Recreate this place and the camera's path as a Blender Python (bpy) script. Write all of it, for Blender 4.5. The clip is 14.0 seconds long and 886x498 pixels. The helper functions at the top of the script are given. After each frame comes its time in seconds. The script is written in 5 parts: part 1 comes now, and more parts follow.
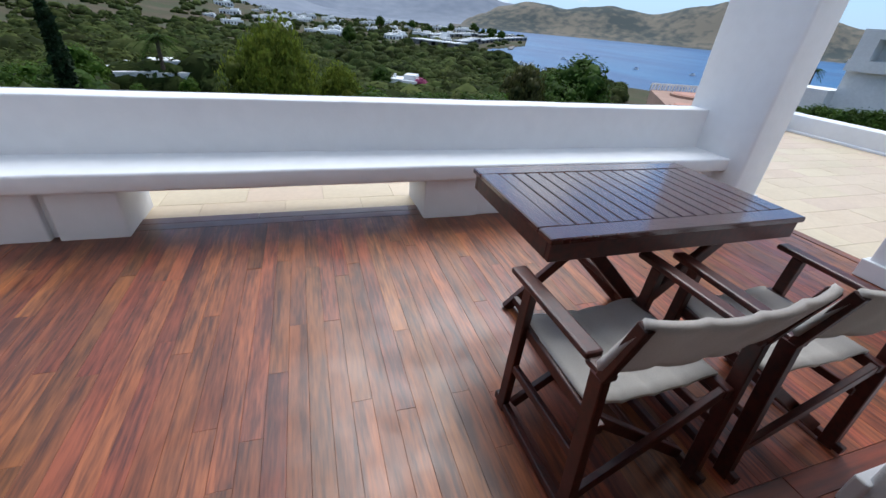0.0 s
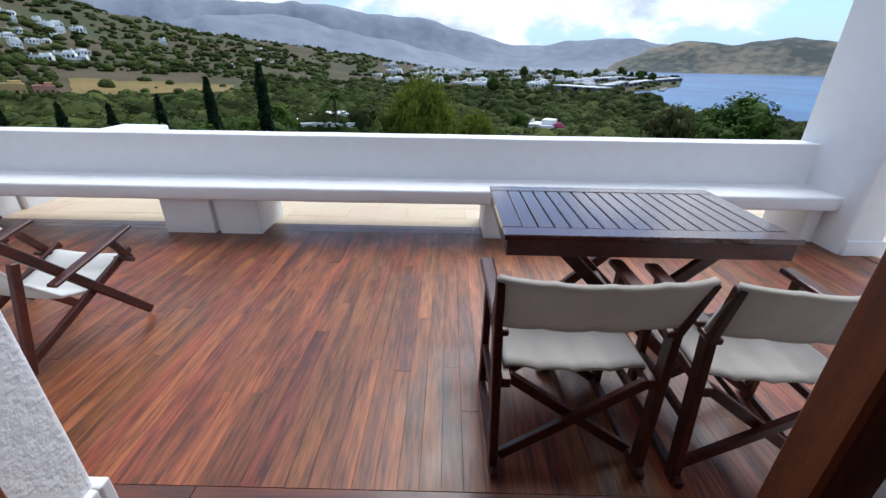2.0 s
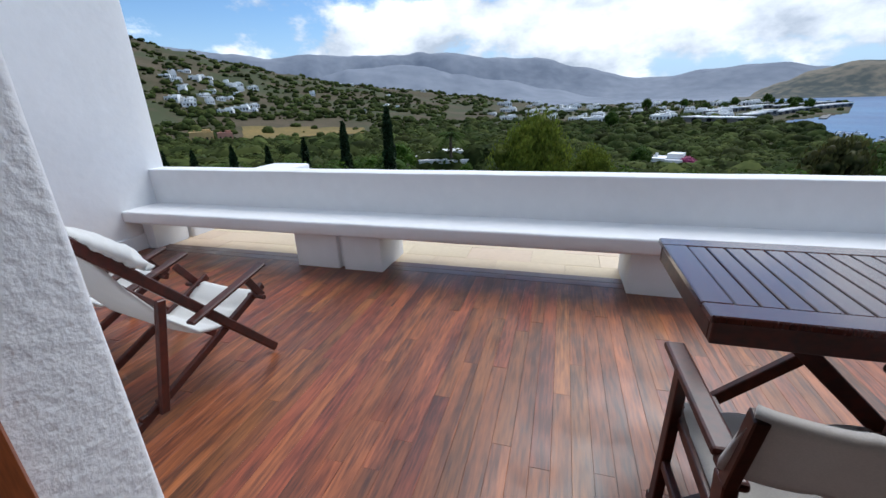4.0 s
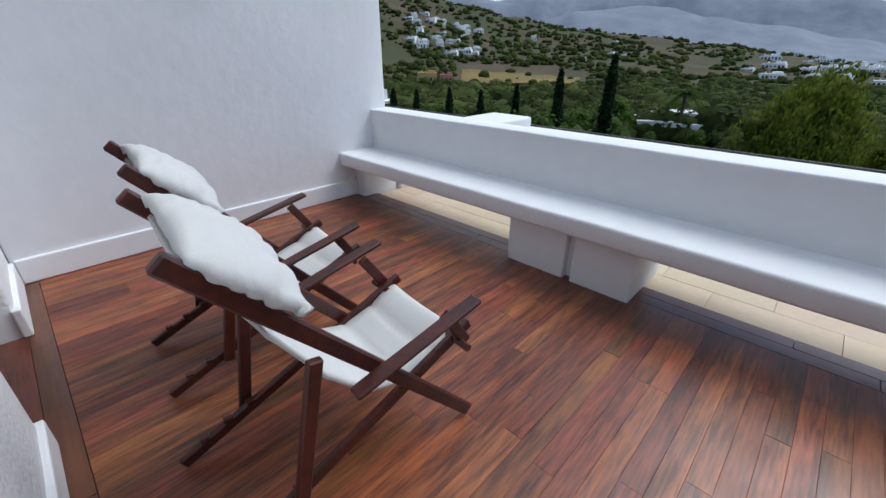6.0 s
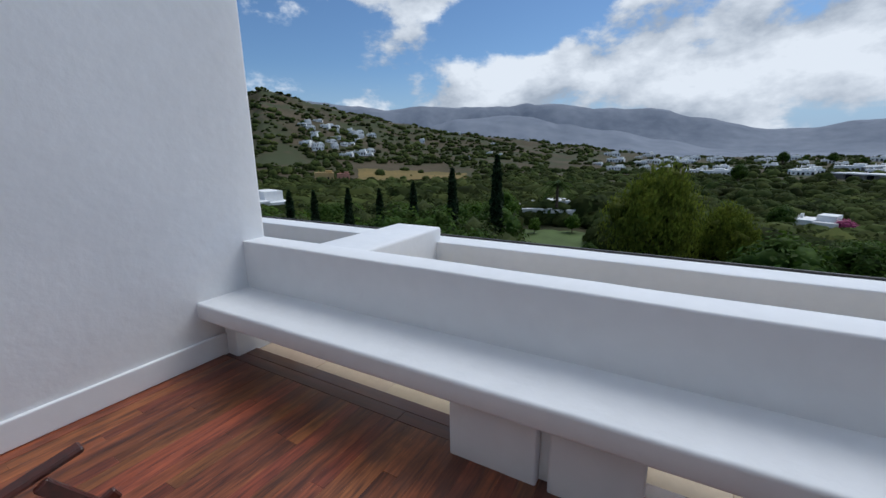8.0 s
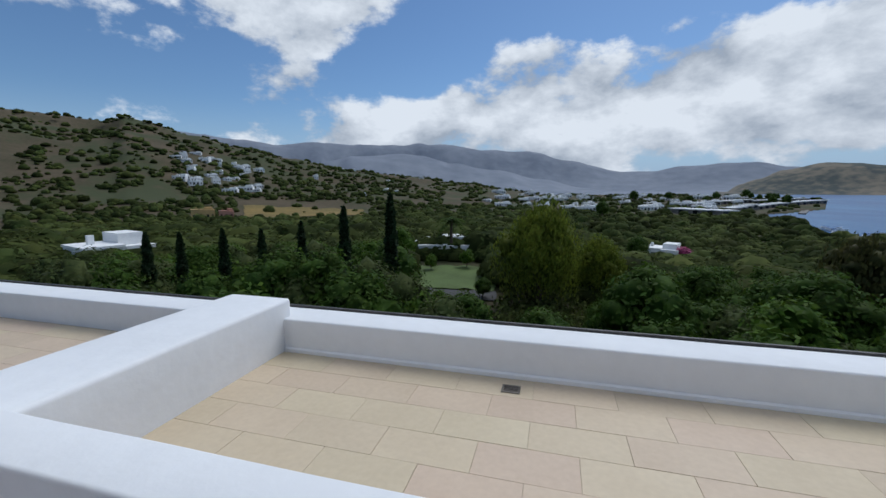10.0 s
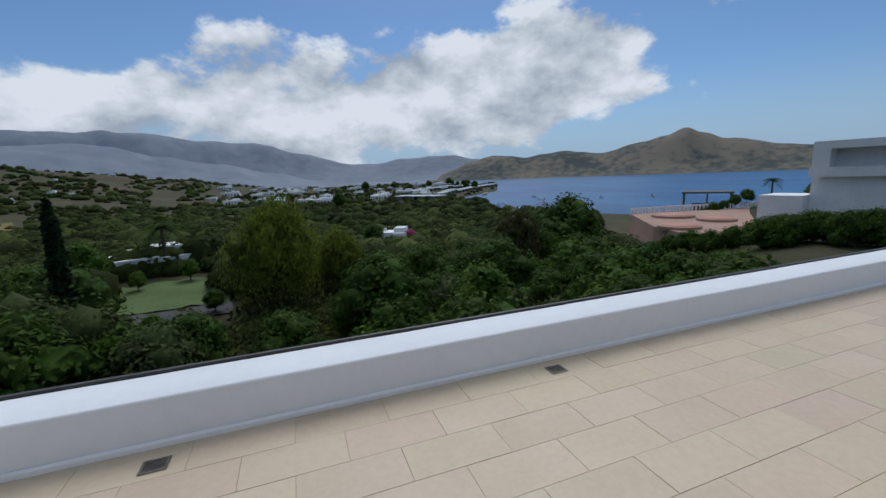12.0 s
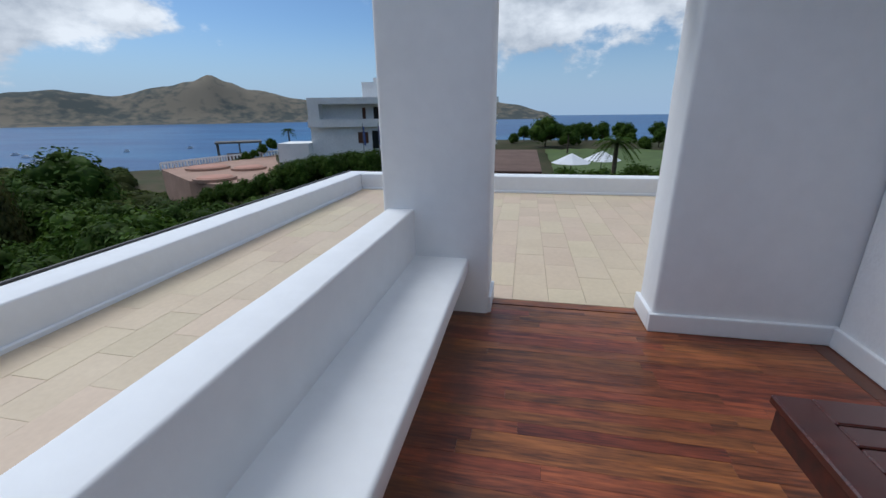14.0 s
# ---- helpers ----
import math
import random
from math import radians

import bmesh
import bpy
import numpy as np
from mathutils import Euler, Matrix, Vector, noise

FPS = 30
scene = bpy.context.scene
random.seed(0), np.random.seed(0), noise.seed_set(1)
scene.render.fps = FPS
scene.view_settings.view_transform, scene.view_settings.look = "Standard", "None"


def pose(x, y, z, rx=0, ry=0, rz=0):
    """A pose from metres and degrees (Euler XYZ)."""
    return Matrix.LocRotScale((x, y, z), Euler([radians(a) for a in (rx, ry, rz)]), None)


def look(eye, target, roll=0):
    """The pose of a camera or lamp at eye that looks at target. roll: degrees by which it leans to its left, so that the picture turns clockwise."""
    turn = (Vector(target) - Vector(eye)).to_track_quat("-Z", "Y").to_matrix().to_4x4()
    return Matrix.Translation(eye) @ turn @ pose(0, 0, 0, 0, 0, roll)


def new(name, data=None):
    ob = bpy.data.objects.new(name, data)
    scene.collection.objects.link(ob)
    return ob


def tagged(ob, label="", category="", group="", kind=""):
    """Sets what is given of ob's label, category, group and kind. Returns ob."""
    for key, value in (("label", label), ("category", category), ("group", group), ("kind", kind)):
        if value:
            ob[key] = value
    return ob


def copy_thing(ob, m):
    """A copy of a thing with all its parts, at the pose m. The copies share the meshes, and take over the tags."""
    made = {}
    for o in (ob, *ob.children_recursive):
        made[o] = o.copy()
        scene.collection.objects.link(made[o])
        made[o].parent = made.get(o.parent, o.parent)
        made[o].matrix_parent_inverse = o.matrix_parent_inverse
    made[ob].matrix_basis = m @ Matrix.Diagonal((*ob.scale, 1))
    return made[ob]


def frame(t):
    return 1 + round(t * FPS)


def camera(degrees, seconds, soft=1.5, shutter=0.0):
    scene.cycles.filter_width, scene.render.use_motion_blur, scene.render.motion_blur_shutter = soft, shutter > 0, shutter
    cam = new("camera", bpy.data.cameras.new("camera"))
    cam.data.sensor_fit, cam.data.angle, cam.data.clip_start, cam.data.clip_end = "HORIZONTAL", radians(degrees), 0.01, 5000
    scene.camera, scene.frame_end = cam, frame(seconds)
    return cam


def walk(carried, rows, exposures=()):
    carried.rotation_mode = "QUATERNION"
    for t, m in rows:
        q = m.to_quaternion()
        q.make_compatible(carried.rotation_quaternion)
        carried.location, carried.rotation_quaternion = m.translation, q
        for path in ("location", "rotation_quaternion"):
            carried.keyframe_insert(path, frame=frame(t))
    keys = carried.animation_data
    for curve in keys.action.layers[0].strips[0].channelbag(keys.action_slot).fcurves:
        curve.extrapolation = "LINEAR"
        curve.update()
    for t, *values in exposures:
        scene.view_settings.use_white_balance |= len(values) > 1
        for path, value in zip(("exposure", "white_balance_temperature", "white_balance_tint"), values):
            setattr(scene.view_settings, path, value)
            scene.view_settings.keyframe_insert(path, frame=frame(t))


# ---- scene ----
cam = camera(95.3, 14.0)
PATH = [
    (0, (3.806, 0.523, 1.328), (4.395, 2.159, 0.339), 5.1),
    (0.5, (3.784, 0.368, 1.356), (3.86, 2.039, 0.26), 3.4),
    (1, (3.928, 0.223, 1.427), (3.884, 1.89, 0.324), 2.3),
    (1.5, (4.161, 0.12, 1.394), (4.158, 1.855, 0.399), 1.8),
    (2, (4.278, 0.022, 1.359), (4.262, 1.837, 0.519), 0.9),
    (2.5, (4.244, -0.131, 1.373), (4.138, 1.736, 0.663), -0.1),
    (2.7, (4.217, -0.172, 1.392), (4.051, 1.707, 0.727), -0.2),
    (4.8, (3.943, 0.876, 1.265), (3.039, 2.471, 0.466), -0.3),
    (5, (3.884, 0.998, 1.253), (2.866, 2.483, 0.383), 0.4),
    (5.5, (3.606, 1.152, 1.227), (2.396, 2.416, 0.258), 0.4),
    (6, (3.274, 1.116, 1.26), (2.029, 2.413, 0.384), 0.1),
    (6.5, (3.086, 1.026, 1.285), (1.849, 2.407, 0.536), -0.2),
    (7, (2.869, 1.186, 1.274), (1.691, 2.668, 0.628), -0.2),
    (7.5, (2.761, 1.489, 1.332), (1.697, 3.093, 0.79), -0.3),
    (8, (2.682, 1.772, 1.38), (1.712, 3.458, 0.916), -0.7),
    (8.2, (2.622, 1.897, 1.409), (1.68, 3.605, 0.968), -1.0),
    (10.3, (2.547, 3.055, 1.494), (2.103, 4.983, 1.203), -0.2),
    (10.5, (2.599, 3.147, 1.491), (2.211, 5.086, 1.19), -0.4),
    (11, (2.744, 3.314, 1.525), (2.554, 5.281, 1.219), -1.2),
    (11.5, (2.857, 3.387, 1.549), (3.011, 5.355, 1.23), -1.7),
    (12, (3.145, 3.33, 1.527), (3.82, 5.179, 1.173), -2.2),
    (12.5, (3.529, 3.188, 1.531), (4.695, 4.754, 1.094), -1.6),
    (13, (3.877, 3.125, 1.484), (5.412, 4.298, 0.965), -0.9),
    (13.5, (4.277, 3.027, 1.462), (6.044, 3.752, 0.867), -1.0),
    (14, (4.703, 2.774, 1.414), (6.562, 3.15, 0.781), -0.7),
]
EXPOSURES = [(t, e, 6050, 8) for t, e in ((0.0, 0.74), (0.5, 0.76), (1.5, 0.98), (2.5, 0.74), (4.8, 0.6), (5.5, 0.54), (6.5, 0.32), (8.0, 0.04), (11.0, -0.06), (12.5, -0.14), (14.0, 0.1))]
walk(cam, [(t, look(eye, target, roll)) for t, eye, target, roll in PATH], EXPOSURES)

# ---- light ----
world = bpy.data.worlds.new("world")
scene.world = world
world.use_nodes = True

SUN_EL, SUN_AZ = 54.0, 22.0


def build_sky():
    nt = world.node_tree
    n, l = nt.nodes, nt.links
    n.clear()
    out = n.new("ShaderNodeOutputWorld")
    bg = n.new("ShaderNodeBackground")
    sky = n.new("ShaderNodeTexSky")
    sky.sky_type = "NISHITA"
    sky.sun_disc = False
    sky.sun_elevation = radians(SUN_EL)
    sky.sun_rotation = radians(SUN_AZ)
    sky.air_density, sky.dust_density, sky.ozone_density = 1.0, 0.4, 2.0
    tint = n.new("ShaderNodeMix")
    tint.data_type, tint.blend_type = "RGBA", "MULTIPLY"
    tint.inputs[0].default_value = 1.0
    tint.inputs[7].default_value = (0.78, 0.92, 1.06, 1)
    l.new(sky.outputs[0], tint.inputs[6])
    tc = n.new("ShaderNodeTexCoord")
    mp = n.new("ShaderNodeMapping")
    mp.inputs["Scale"].default_value = (1.0, 1.0, 1.7)
    mp.inputs["Location"].default_value = (0.35, 0.1, 0.1)
    l.new(tc.outputs["Generated"], mp.inputs[0])
    big = n.new("ShaderNodeTexNoise")
    big.inputs["Scale"].default_value = 3.6
    big.inputs["Detail"].default_value = 12
    big.inputs["Roughness"].default_value = 0.58
    l.new(mp.outputs[0], big.inputs[0])
    sep = n.new("ShaderNodeSeparateXYZ")
    l.new(tc.outputs["Generated"], sep.inputs[0])
    band = n.new("ShaderNodeValToRGB")
    el = band.color_ramp.elements
    el[0].position, el[0].color = 0.0, (0.30, 0.30, 0.30, 1)
    el[1].position, el[1].color = 1.0, (0.5, 0.5, 0.5, 1)
    for p, v in ((0.04, 0.36), (0.30, 0.36), (0.45, 0.37), (0.62, 0.46)):
        e = el.new(p)
        e.color = (v, v, v, 1)
    l.new(sep.outputs[2], band.inputs[0])
    total = n.new("ShaderNodeMath")
    l.new(big.outputs[0], total.inputs[0])
    l.new(band.outputs[0], total.inputs[1])
    flat = n.new("ShaderNodeVectorMath")
    flat.operation = "MULTIPLY"
    flat.inputs[1].default_value = (1, 1, 2.4)
    l.new(tc.outputs["Generated"], flat.inputs[0])
    # banks of cumulus and gaps between them: bearing, height, width, amount
    for az, up, wide, amount in ((2, 9, 0.40, 0.24), (30, 12, 0.33, 0.23), (-32, 6, 0.32, 0.16), (-38, 27, 0.36, 0.23), (76, 17, 0.34, 0.27), (56, 12, 0.14, -0.16), (8, 28, 0.34, -0.14),
                                 (-22, 16, 0.16, -0.12), (104, 13, 0.34, 0.16), (44, 4, 0.2, -0.12)):
        c, z = math.cos(radians(up)), math.sin(radians(up))
        far = n.new("ShaderNodeVectorMath")
        far.operation = "DISTANCE"
        far.inputs[1].default_value = (c * math.sin(radians(az)), c * math.cos(radians(az)), 2.4 * z)
        l.new(flat.outputs[0], far.inputs[0])
        lump = n.new("ShaderNodeMapRange")
        lump.interpolation_type = "SMOOTHSTEP"
        lump.inputs[1].default_value, lump.inputs[2].default_value = 0.0, wide * 1.5
        lump.inputs[3].default_value, lump.inputs[4].default_value = amount, 0.0
        l.new(far.outputs["Value"], lump.inputs[0])
        more = n.new("ShaderNodeMath")
        l.new(total.outputs[0], more.inputs[0])
        l.new(lump.outputs[0], more.inputs[1])
        total = more
    mask = n.new("ShaderNodeMapRange")
    mask.interpolation_type = "SMOOTHSTEP"
    mask.inputs[1].default_value, mask.inputs[2].default_value = 0.93, 1.02
    l.new(total.outputs[0], mask.inputs[0])
    # white billowing tops and grey bases: the cloud thins out towards the light
    higher = n.new("ShaderNodeVectorMath")
    higher.inputs[1].default_value = (0.01, 0.02, 0.10)
    l.new(mp.outputs[0], higher.inputs[0])
    above = n.new("ShaderNodeTexNoise")
    above.inputs["Scale"].default_value, above.inputs["Detail"].default_value = 3.6, 7
    above.inputs["Roughness"].default_value = 0.55
    l.new(higher.outputs[0], above.inputs[0])
    thin = n.new("ShaderNodeMath")
    thin.operation = "SUBTRACT"
    l.new(big.outputs[0], thin.inputs[0])
    l.new(above.outputs[0], thin.inputs[1])
    ramp = n.new("ShaderNodeValToRGB")
    ramp.color_ramp.elements[0].position, ramp.color_ramp.elements[0].color = 0.34, (4.4, 4.9, 5.7, 1)
    ramp.color_ramp.elements[1].position, ramp.color_ramp.elements[1].color = 0.62, (9.4, 9.7, 10.2, 1)
    half = n.new("ShaderNodeMath")
    half.operation = "MULTIPLY_ADD"
    half.inputs[1].default_value, half.inputs[2].default_value = 1.3, 0.5
    l.new(thin.outputs[0], half.inputs[0])
    l.new(half.outputs[0], ramp.inputs[0])
    # pale blue haze over the horizon
    low = n.new("ShaderNodeMapRange")
    low.interpolation_type = "SMOOTHSTEP"
    low.inputs[1].default_value, low.inputs[2].default_value = 0.0, 0.20
    low.inputs[3].default_value, low.inputs[4].default_value = 0.92, 0.0
    l.new(sep.outputs[2], low.inputs[0])
    haze = n.new("ShaderNodeMix")
    haze.data_type = "RGBA"
    l.new(low.outputs[0], haze.inputs[0])
    l.new(tint.outputs[2], haze.inputs[6])
    haze.inputs[7].default_value = (3.9, 5.3, 7.2, 1)
    mix = n.new("ShaderNodeMix")
    mix.data_type = "RGBA"
    l.new(mask.outputs[0], mix.inputs[0])
    l.new(haze.outputs[2], mix.inputs[6])
    l.new(ramp.outputs[0], mix.inputs[7])
    l.new(mix.outputs[2], bg.inputs[0])
    bg.inputs[1].default_value = 0.082
    l.new(bg.outputs[0], out.inputs[0])


build_sky()
sun_data = bpy.data.lights.new("sun", "SUN")
sun_data.energy, sun_data.angle, sun_data.color = 1.9, radians(40), (1.0, 0.97, 0.93)
sun = new("sun", sun_data)
_a, _e = radians(SUN_AZ), radians(SUN_EL)
sun_from = Vector((math.sin(_a) * math.cos(_e), math.cos(_a) * math.cos(_e), math.sin(_e)))
sun.matrix_world = look((0, 0, 40), Vector((0, 0, 40)) - sun_from)


# ---- materials ----
def material(name, color, rough=0.6, var=0.15, scale=4.0, fine=40.0, bump=0.2, metal=0.0, color2=None, stretch=(1, 1, 1),
             per_object=0.0, per_island=0.0, coat=0.0, leafy=0.0, contrast=0.14, bump_scale=None, spec=0.5, dist=0.004):
    m = bpy.data.materials.new(name)
    m.use_nodes = True
    n, l = m.node_tree.nodes, m.node_tree.links
    b = n["Principled BSDF"]
    b.inputs["Roughness"].default_value = rough
    b.inputs["Metallic"].default_value = metal
    b.inputs["Coat Weight"].default_value = coat
    b.inputs["Coat Roughness"].default_value = 0.12
    b.inputs["Specular IOR Level"].default_value = spec
    tc = n.new("ShaderNodeTexCoord")
    mp = n.new("ShaderNodeMapping")
    mp.inputs["Scale"].default_value = stretch
    l.new(tc.outputs["Object"], mp.inputs[0])
    a = n.new("ShaderNodeTexNoise")
    a.inputs["Scale"].default_value, a.inputs["Detail"].default_value = scale, 5
    f = n.new("ShaderNodeTexNoise")
    f.inputs["Scale"].default_value, f.inputs["Detail"].default_value = fine, 6
    vec = mp.outputs[0]
    if per_object:
        oi = n.new("ShaderNodeObjectInfo")
        sc = n.new("ShaderNodeVectorMath")
        sc.operation = "SCALE"
        sc.inputs[0].default_value = (37, 53, 29)
        l.new(oi.outputs["Random"], sc.inputs["Scale"])
        av = n.new("ShaderNodeVectorMath")
        l.new(vec, av.inputs[0])
        l.new(sc.outputs[0], av.inputs[1])
        vec = av.outputs[0]
    l.new(vec, a.inputs[0])
    l.new(vec, f.inputs[0])
    c2 = color2 or tuple(c * (1 - 2 * var) for c in color)
    mix = n.new("ShaderNodeMix")
    mix.data_type = "RGBA"
    mix.inputs[6].default_value = (*color, 1)
    mix.inputs[7].default_value = (*c2, 1)
    avg = n.new("ShaderNodeMath")
    avg.operation = "MULTIPLY_ADD"
    avg.inputs[1].default_value = 0.45
    l.new(f.outputs[0], avg.inputs[0])
    sca = n.new("ShaderNodeMath")
    sca.operation = "MULTIPLY"
    sca.inputs[1].default_value = 0.55
    l.new(a.outputs[0], sca.inputs[0])
    l.new(sca.outputs[0], avg.inputs[2])
    mr = n.new("ShaderNodeMapRange")
    mr.inputs[1].default_value, mr.inputs[2].default_value = 0.5 - contrast, 0.5 + contrast
    l.new(avg.outputs[0], mr.inputs[0])
    l.new(mr.outputs[0], mix.inputs[0])
    col = mix.outputs[2]
    if per_object or per_island:
        src = n.new("ShaderNodeObjectInfo").outputs["Random"] if per_object else n.new("ShaderNodeNewGeometry").outputs["Random Per Island"]
        amount = per_object or per_island
        v = n.new("ShaderNodeMapRange")
        v.inputs[3].default_value, v.inputs[4].default_value = 1 - amount, 1 + amount
        l.new(src, v.inputs[0])
        hs = n.new("ShaderNodeHueSaturation")
        hs.inputs["Hue"].default_value = 0.5
        l.new(v.outputs[0], hs.inputs["Value"])
        l.new(col, hs.inputs["Color"])
        h = n.new("ShaderNodeMapRange")
        h.inputs[3].default_value, h.inputs[4].default_value = 0.488, 0.512
        mul = n.new("ShaderNodeMath")
        mul.operation = "MULTIPLY"
        mul.inputs[1].default_value = 7.31
        fr = n.new("ShaderNodeMath")
        fr.operation = "FRACT"
        l.new(src, mul.inputs[0])
        l.new(mul.outputs[0], fr.inputs[0])
        l.new(fr.outputs[0], h.inputs[0])
        l.new(h.outputs[0], hs.inputs["Hue"])
        col = hs.outputs[0]
    l.new(col, b.inputs["Base Color"])
    if leafy:
        tr = n.new("ShaderNodeBsdfTranslucent")
        l.new(col, tr.inputs[0])
        ms = n.new("ShaderNodeMixShader")
        ms.inputs[0].default_value = leafy
        l.new(b.outputs[0], ms.inputs[1])
        l.new(tr.outputs[0], ms.inputs[2])
        l.new(ms.outputs[0], n["Material Output"].inputs[0])
    rr = n.new("ShaderNodeMapRange")
    rr.inputs[3].default_value, rr.inputs[4].default_value = max(0.02, rough - 0.1), min(1, rough + 0.12)
    l.new(a.outputs[0], rr.inputs[0])
    l.new(rr.outputs[0], b.inputs["Roughness"])
    if bump:
        bp = n.new("ShaderNodeBump")
        bp.inputs["Strength"].default_value, bp.inputs["Distance"].default_value = bump, dist
        src = f
        if bump_scale:
            src = n.new("ShaderNodeTexNoise")
            src.inputs["Scale"].default_value, src.inputs["Detail"].default_value = bump_scale, 4
            l.new(vec, src.inputs[0])
        l.new(src.outputs[0], bp.inputs["Height"])
        l.new(bp.outputs[0], b.inputs["Normal"])
    return m


M_PLASTER = material("white_plaster", (0.80, 0.81, 0.82), 0.75, 0.03, 1.3, 9, 0.2, bump_scale=14, dist=0.012)
M_ROUGHPL = material("rough_plaster", (0.80, 0.81, 0.82), 0.8, 0.03, 2.0, 20, 0.5, bump_scale=42, dist=0.012)
M_TRIM = material("white_gloss_paint", (0.82, 0.83, 0.84), 0.5, 0.02, 2, 20, 0.15)
M_DECK = material("oiled_hardwood", (0.315, 0.092, 0.032), 0.4, 0.3, 1.6, 9.0, 0.15, color2=(0.078, 0.022, 0.011), stretch=(9, 0.8, 1), per_object=0.30, contrast=0.11,
                  coat=0.05, spec=0.5, dist=0.002)
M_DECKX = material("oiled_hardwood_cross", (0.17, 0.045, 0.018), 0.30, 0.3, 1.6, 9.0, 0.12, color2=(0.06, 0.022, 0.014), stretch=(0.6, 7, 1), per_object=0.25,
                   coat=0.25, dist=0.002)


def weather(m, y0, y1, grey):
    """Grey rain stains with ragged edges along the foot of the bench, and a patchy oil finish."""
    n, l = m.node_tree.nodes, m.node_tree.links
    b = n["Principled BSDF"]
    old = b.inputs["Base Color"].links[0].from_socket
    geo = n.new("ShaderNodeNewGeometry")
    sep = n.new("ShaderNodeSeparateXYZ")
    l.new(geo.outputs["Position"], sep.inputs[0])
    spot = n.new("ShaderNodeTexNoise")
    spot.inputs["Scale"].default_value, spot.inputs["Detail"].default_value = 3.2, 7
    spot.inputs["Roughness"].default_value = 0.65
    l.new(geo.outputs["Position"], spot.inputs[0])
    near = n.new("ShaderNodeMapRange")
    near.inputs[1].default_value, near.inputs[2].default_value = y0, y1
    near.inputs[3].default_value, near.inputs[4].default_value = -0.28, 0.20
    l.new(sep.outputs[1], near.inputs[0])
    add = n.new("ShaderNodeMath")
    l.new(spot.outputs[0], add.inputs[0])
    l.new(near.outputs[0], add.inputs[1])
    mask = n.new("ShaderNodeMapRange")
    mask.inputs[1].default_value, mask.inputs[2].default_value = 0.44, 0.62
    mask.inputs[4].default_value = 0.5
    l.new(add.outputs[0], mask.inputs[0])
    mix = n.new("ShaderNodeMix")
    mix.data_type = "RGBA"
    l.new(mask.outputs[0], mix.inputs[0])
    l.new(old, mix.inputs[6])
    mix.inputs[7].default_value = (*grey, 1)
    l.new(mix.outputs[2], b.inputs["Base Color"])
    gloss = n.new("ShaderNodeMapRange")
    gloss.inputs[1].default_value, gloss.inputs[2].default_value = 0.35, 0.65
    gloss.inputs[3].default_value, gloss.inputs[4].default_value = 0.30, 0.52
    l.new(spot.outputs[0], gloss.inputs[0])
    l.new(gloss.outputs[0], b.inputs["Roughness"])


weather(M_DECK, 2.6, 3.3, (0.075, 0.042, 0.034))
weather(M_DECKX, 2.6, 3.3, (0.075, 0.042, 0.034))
M_GAP = material("dark_joint", (0.05, 0.02, 0.013), 0.8, 0.2)
M_TILE = material("sand_tile", (0.60, 0.485, 0.345), 0.55, 0.05, 1.6, 25, 0.08, color2=(0.535, 0.425, 0.30), per_object=0.035, dist=0.002)
M_TILEJ = material("sand_tile_joined", (0.60, 0.485, 0.345), 0.55, 0.05, 1.6, 25, 0.08, color2=(0.535, 0.425, 0.30), per_island=0.035, dist=0.002)
M_GROUT = material("tile_grout", (0.50, 0.405, 0.305), 0.9, 0.15, 6, 60)
M_MAHOG = material("dark_red_varnished_wood", (0.085, 0.016, 0.009), 0.42, 0.3, 5, 40, 0.1, color2=(0.026, 0.009, 0.007), stretch=(1, 1, 1), coat=0.08, dist=0.002)
M_TABLE = material("table_varnished_wood", (0.075, 0.02, 0.015), 0.2, 0.25, 4, 30, 0.05, color2=(0.04, 0.012, 0.01), stretch=(6, 0.8, 1), coat=0.8, dist=0.001)
M_CANVAS = material("beige_canvas", (0.60, 0.565, 0.525), 0.9, 0.08, 6, 260, 0.4, per_object=0.02, dist=0.002, leafy=0.35)
M_WCANVAS = material("white_canvas", (0.78, 0.78, 0.76), 0.9, 0.04, 5, 200, 0.35, dist=0.003, leafy=0.25)
M_DOORWOOD = material("orange_brown_door_wood", (0.27, 0.075, 0.022), 0.35, 0.25, 3, 30, 0.1, stretch=(8, 8, 0.7), coat=0.4, dist=0.002)
M_BLACK = material("black_rubber", (0.012, 0.012, 0.013), 0.5, 0.2)
M_BRONZE = material("aged_bronze", (0.05, 0.045, 0.045), 0.4, 0.3, 20, 120, 0.3, metal=0.8)
M_STEEL = material("steel_grate", (0.22, 0.2, 0.18), 0.45, 0.2, 20, 90, 0.2, metal=0.7)
M_FLASH = material("dark_edge_strip", (0.06, 0.055, 0.05), 0.5, 0.3, 8, 60)
M_ROOM = material("room_paint", (0.78, 0.76, 0.73), 0.8, 0.05)
M_LEAF = material("green_leaves", (0.072, 0.125, 0.016), 0.7, 0.25, 0.6, 3.0, 0, color2=(0.028, 0.058, 0.010), per_island=0.35, spec=0.1, leafy=0.28)
M_OLIVE = material("olive_leaves", (0.088, 0.112, 0.034), 0.7, 0.25, 0.6, 3.0, 0, color2=(0.032, 0.048, 0.014), per_island=0.35, spec=0.1, leafy=0.28)
M_CYP = material("cypress_leaves", (0.026, 0.05, 0.018), 0.7, 0.25, 0.8, 4.0, 0, color2=(0.014, 0.03, 0.011), per_island=0.3, spec=0.2, leafy=0.28)
M_BRIGHT = material("bright_leaves", (0.10, 0.17, 0.018), 0.65, 0.25, 0.6, 3.0, 0, color2=(0.05, 0.10, 0.012), per_island=0.3, spec=0.12, leafy=0.28)
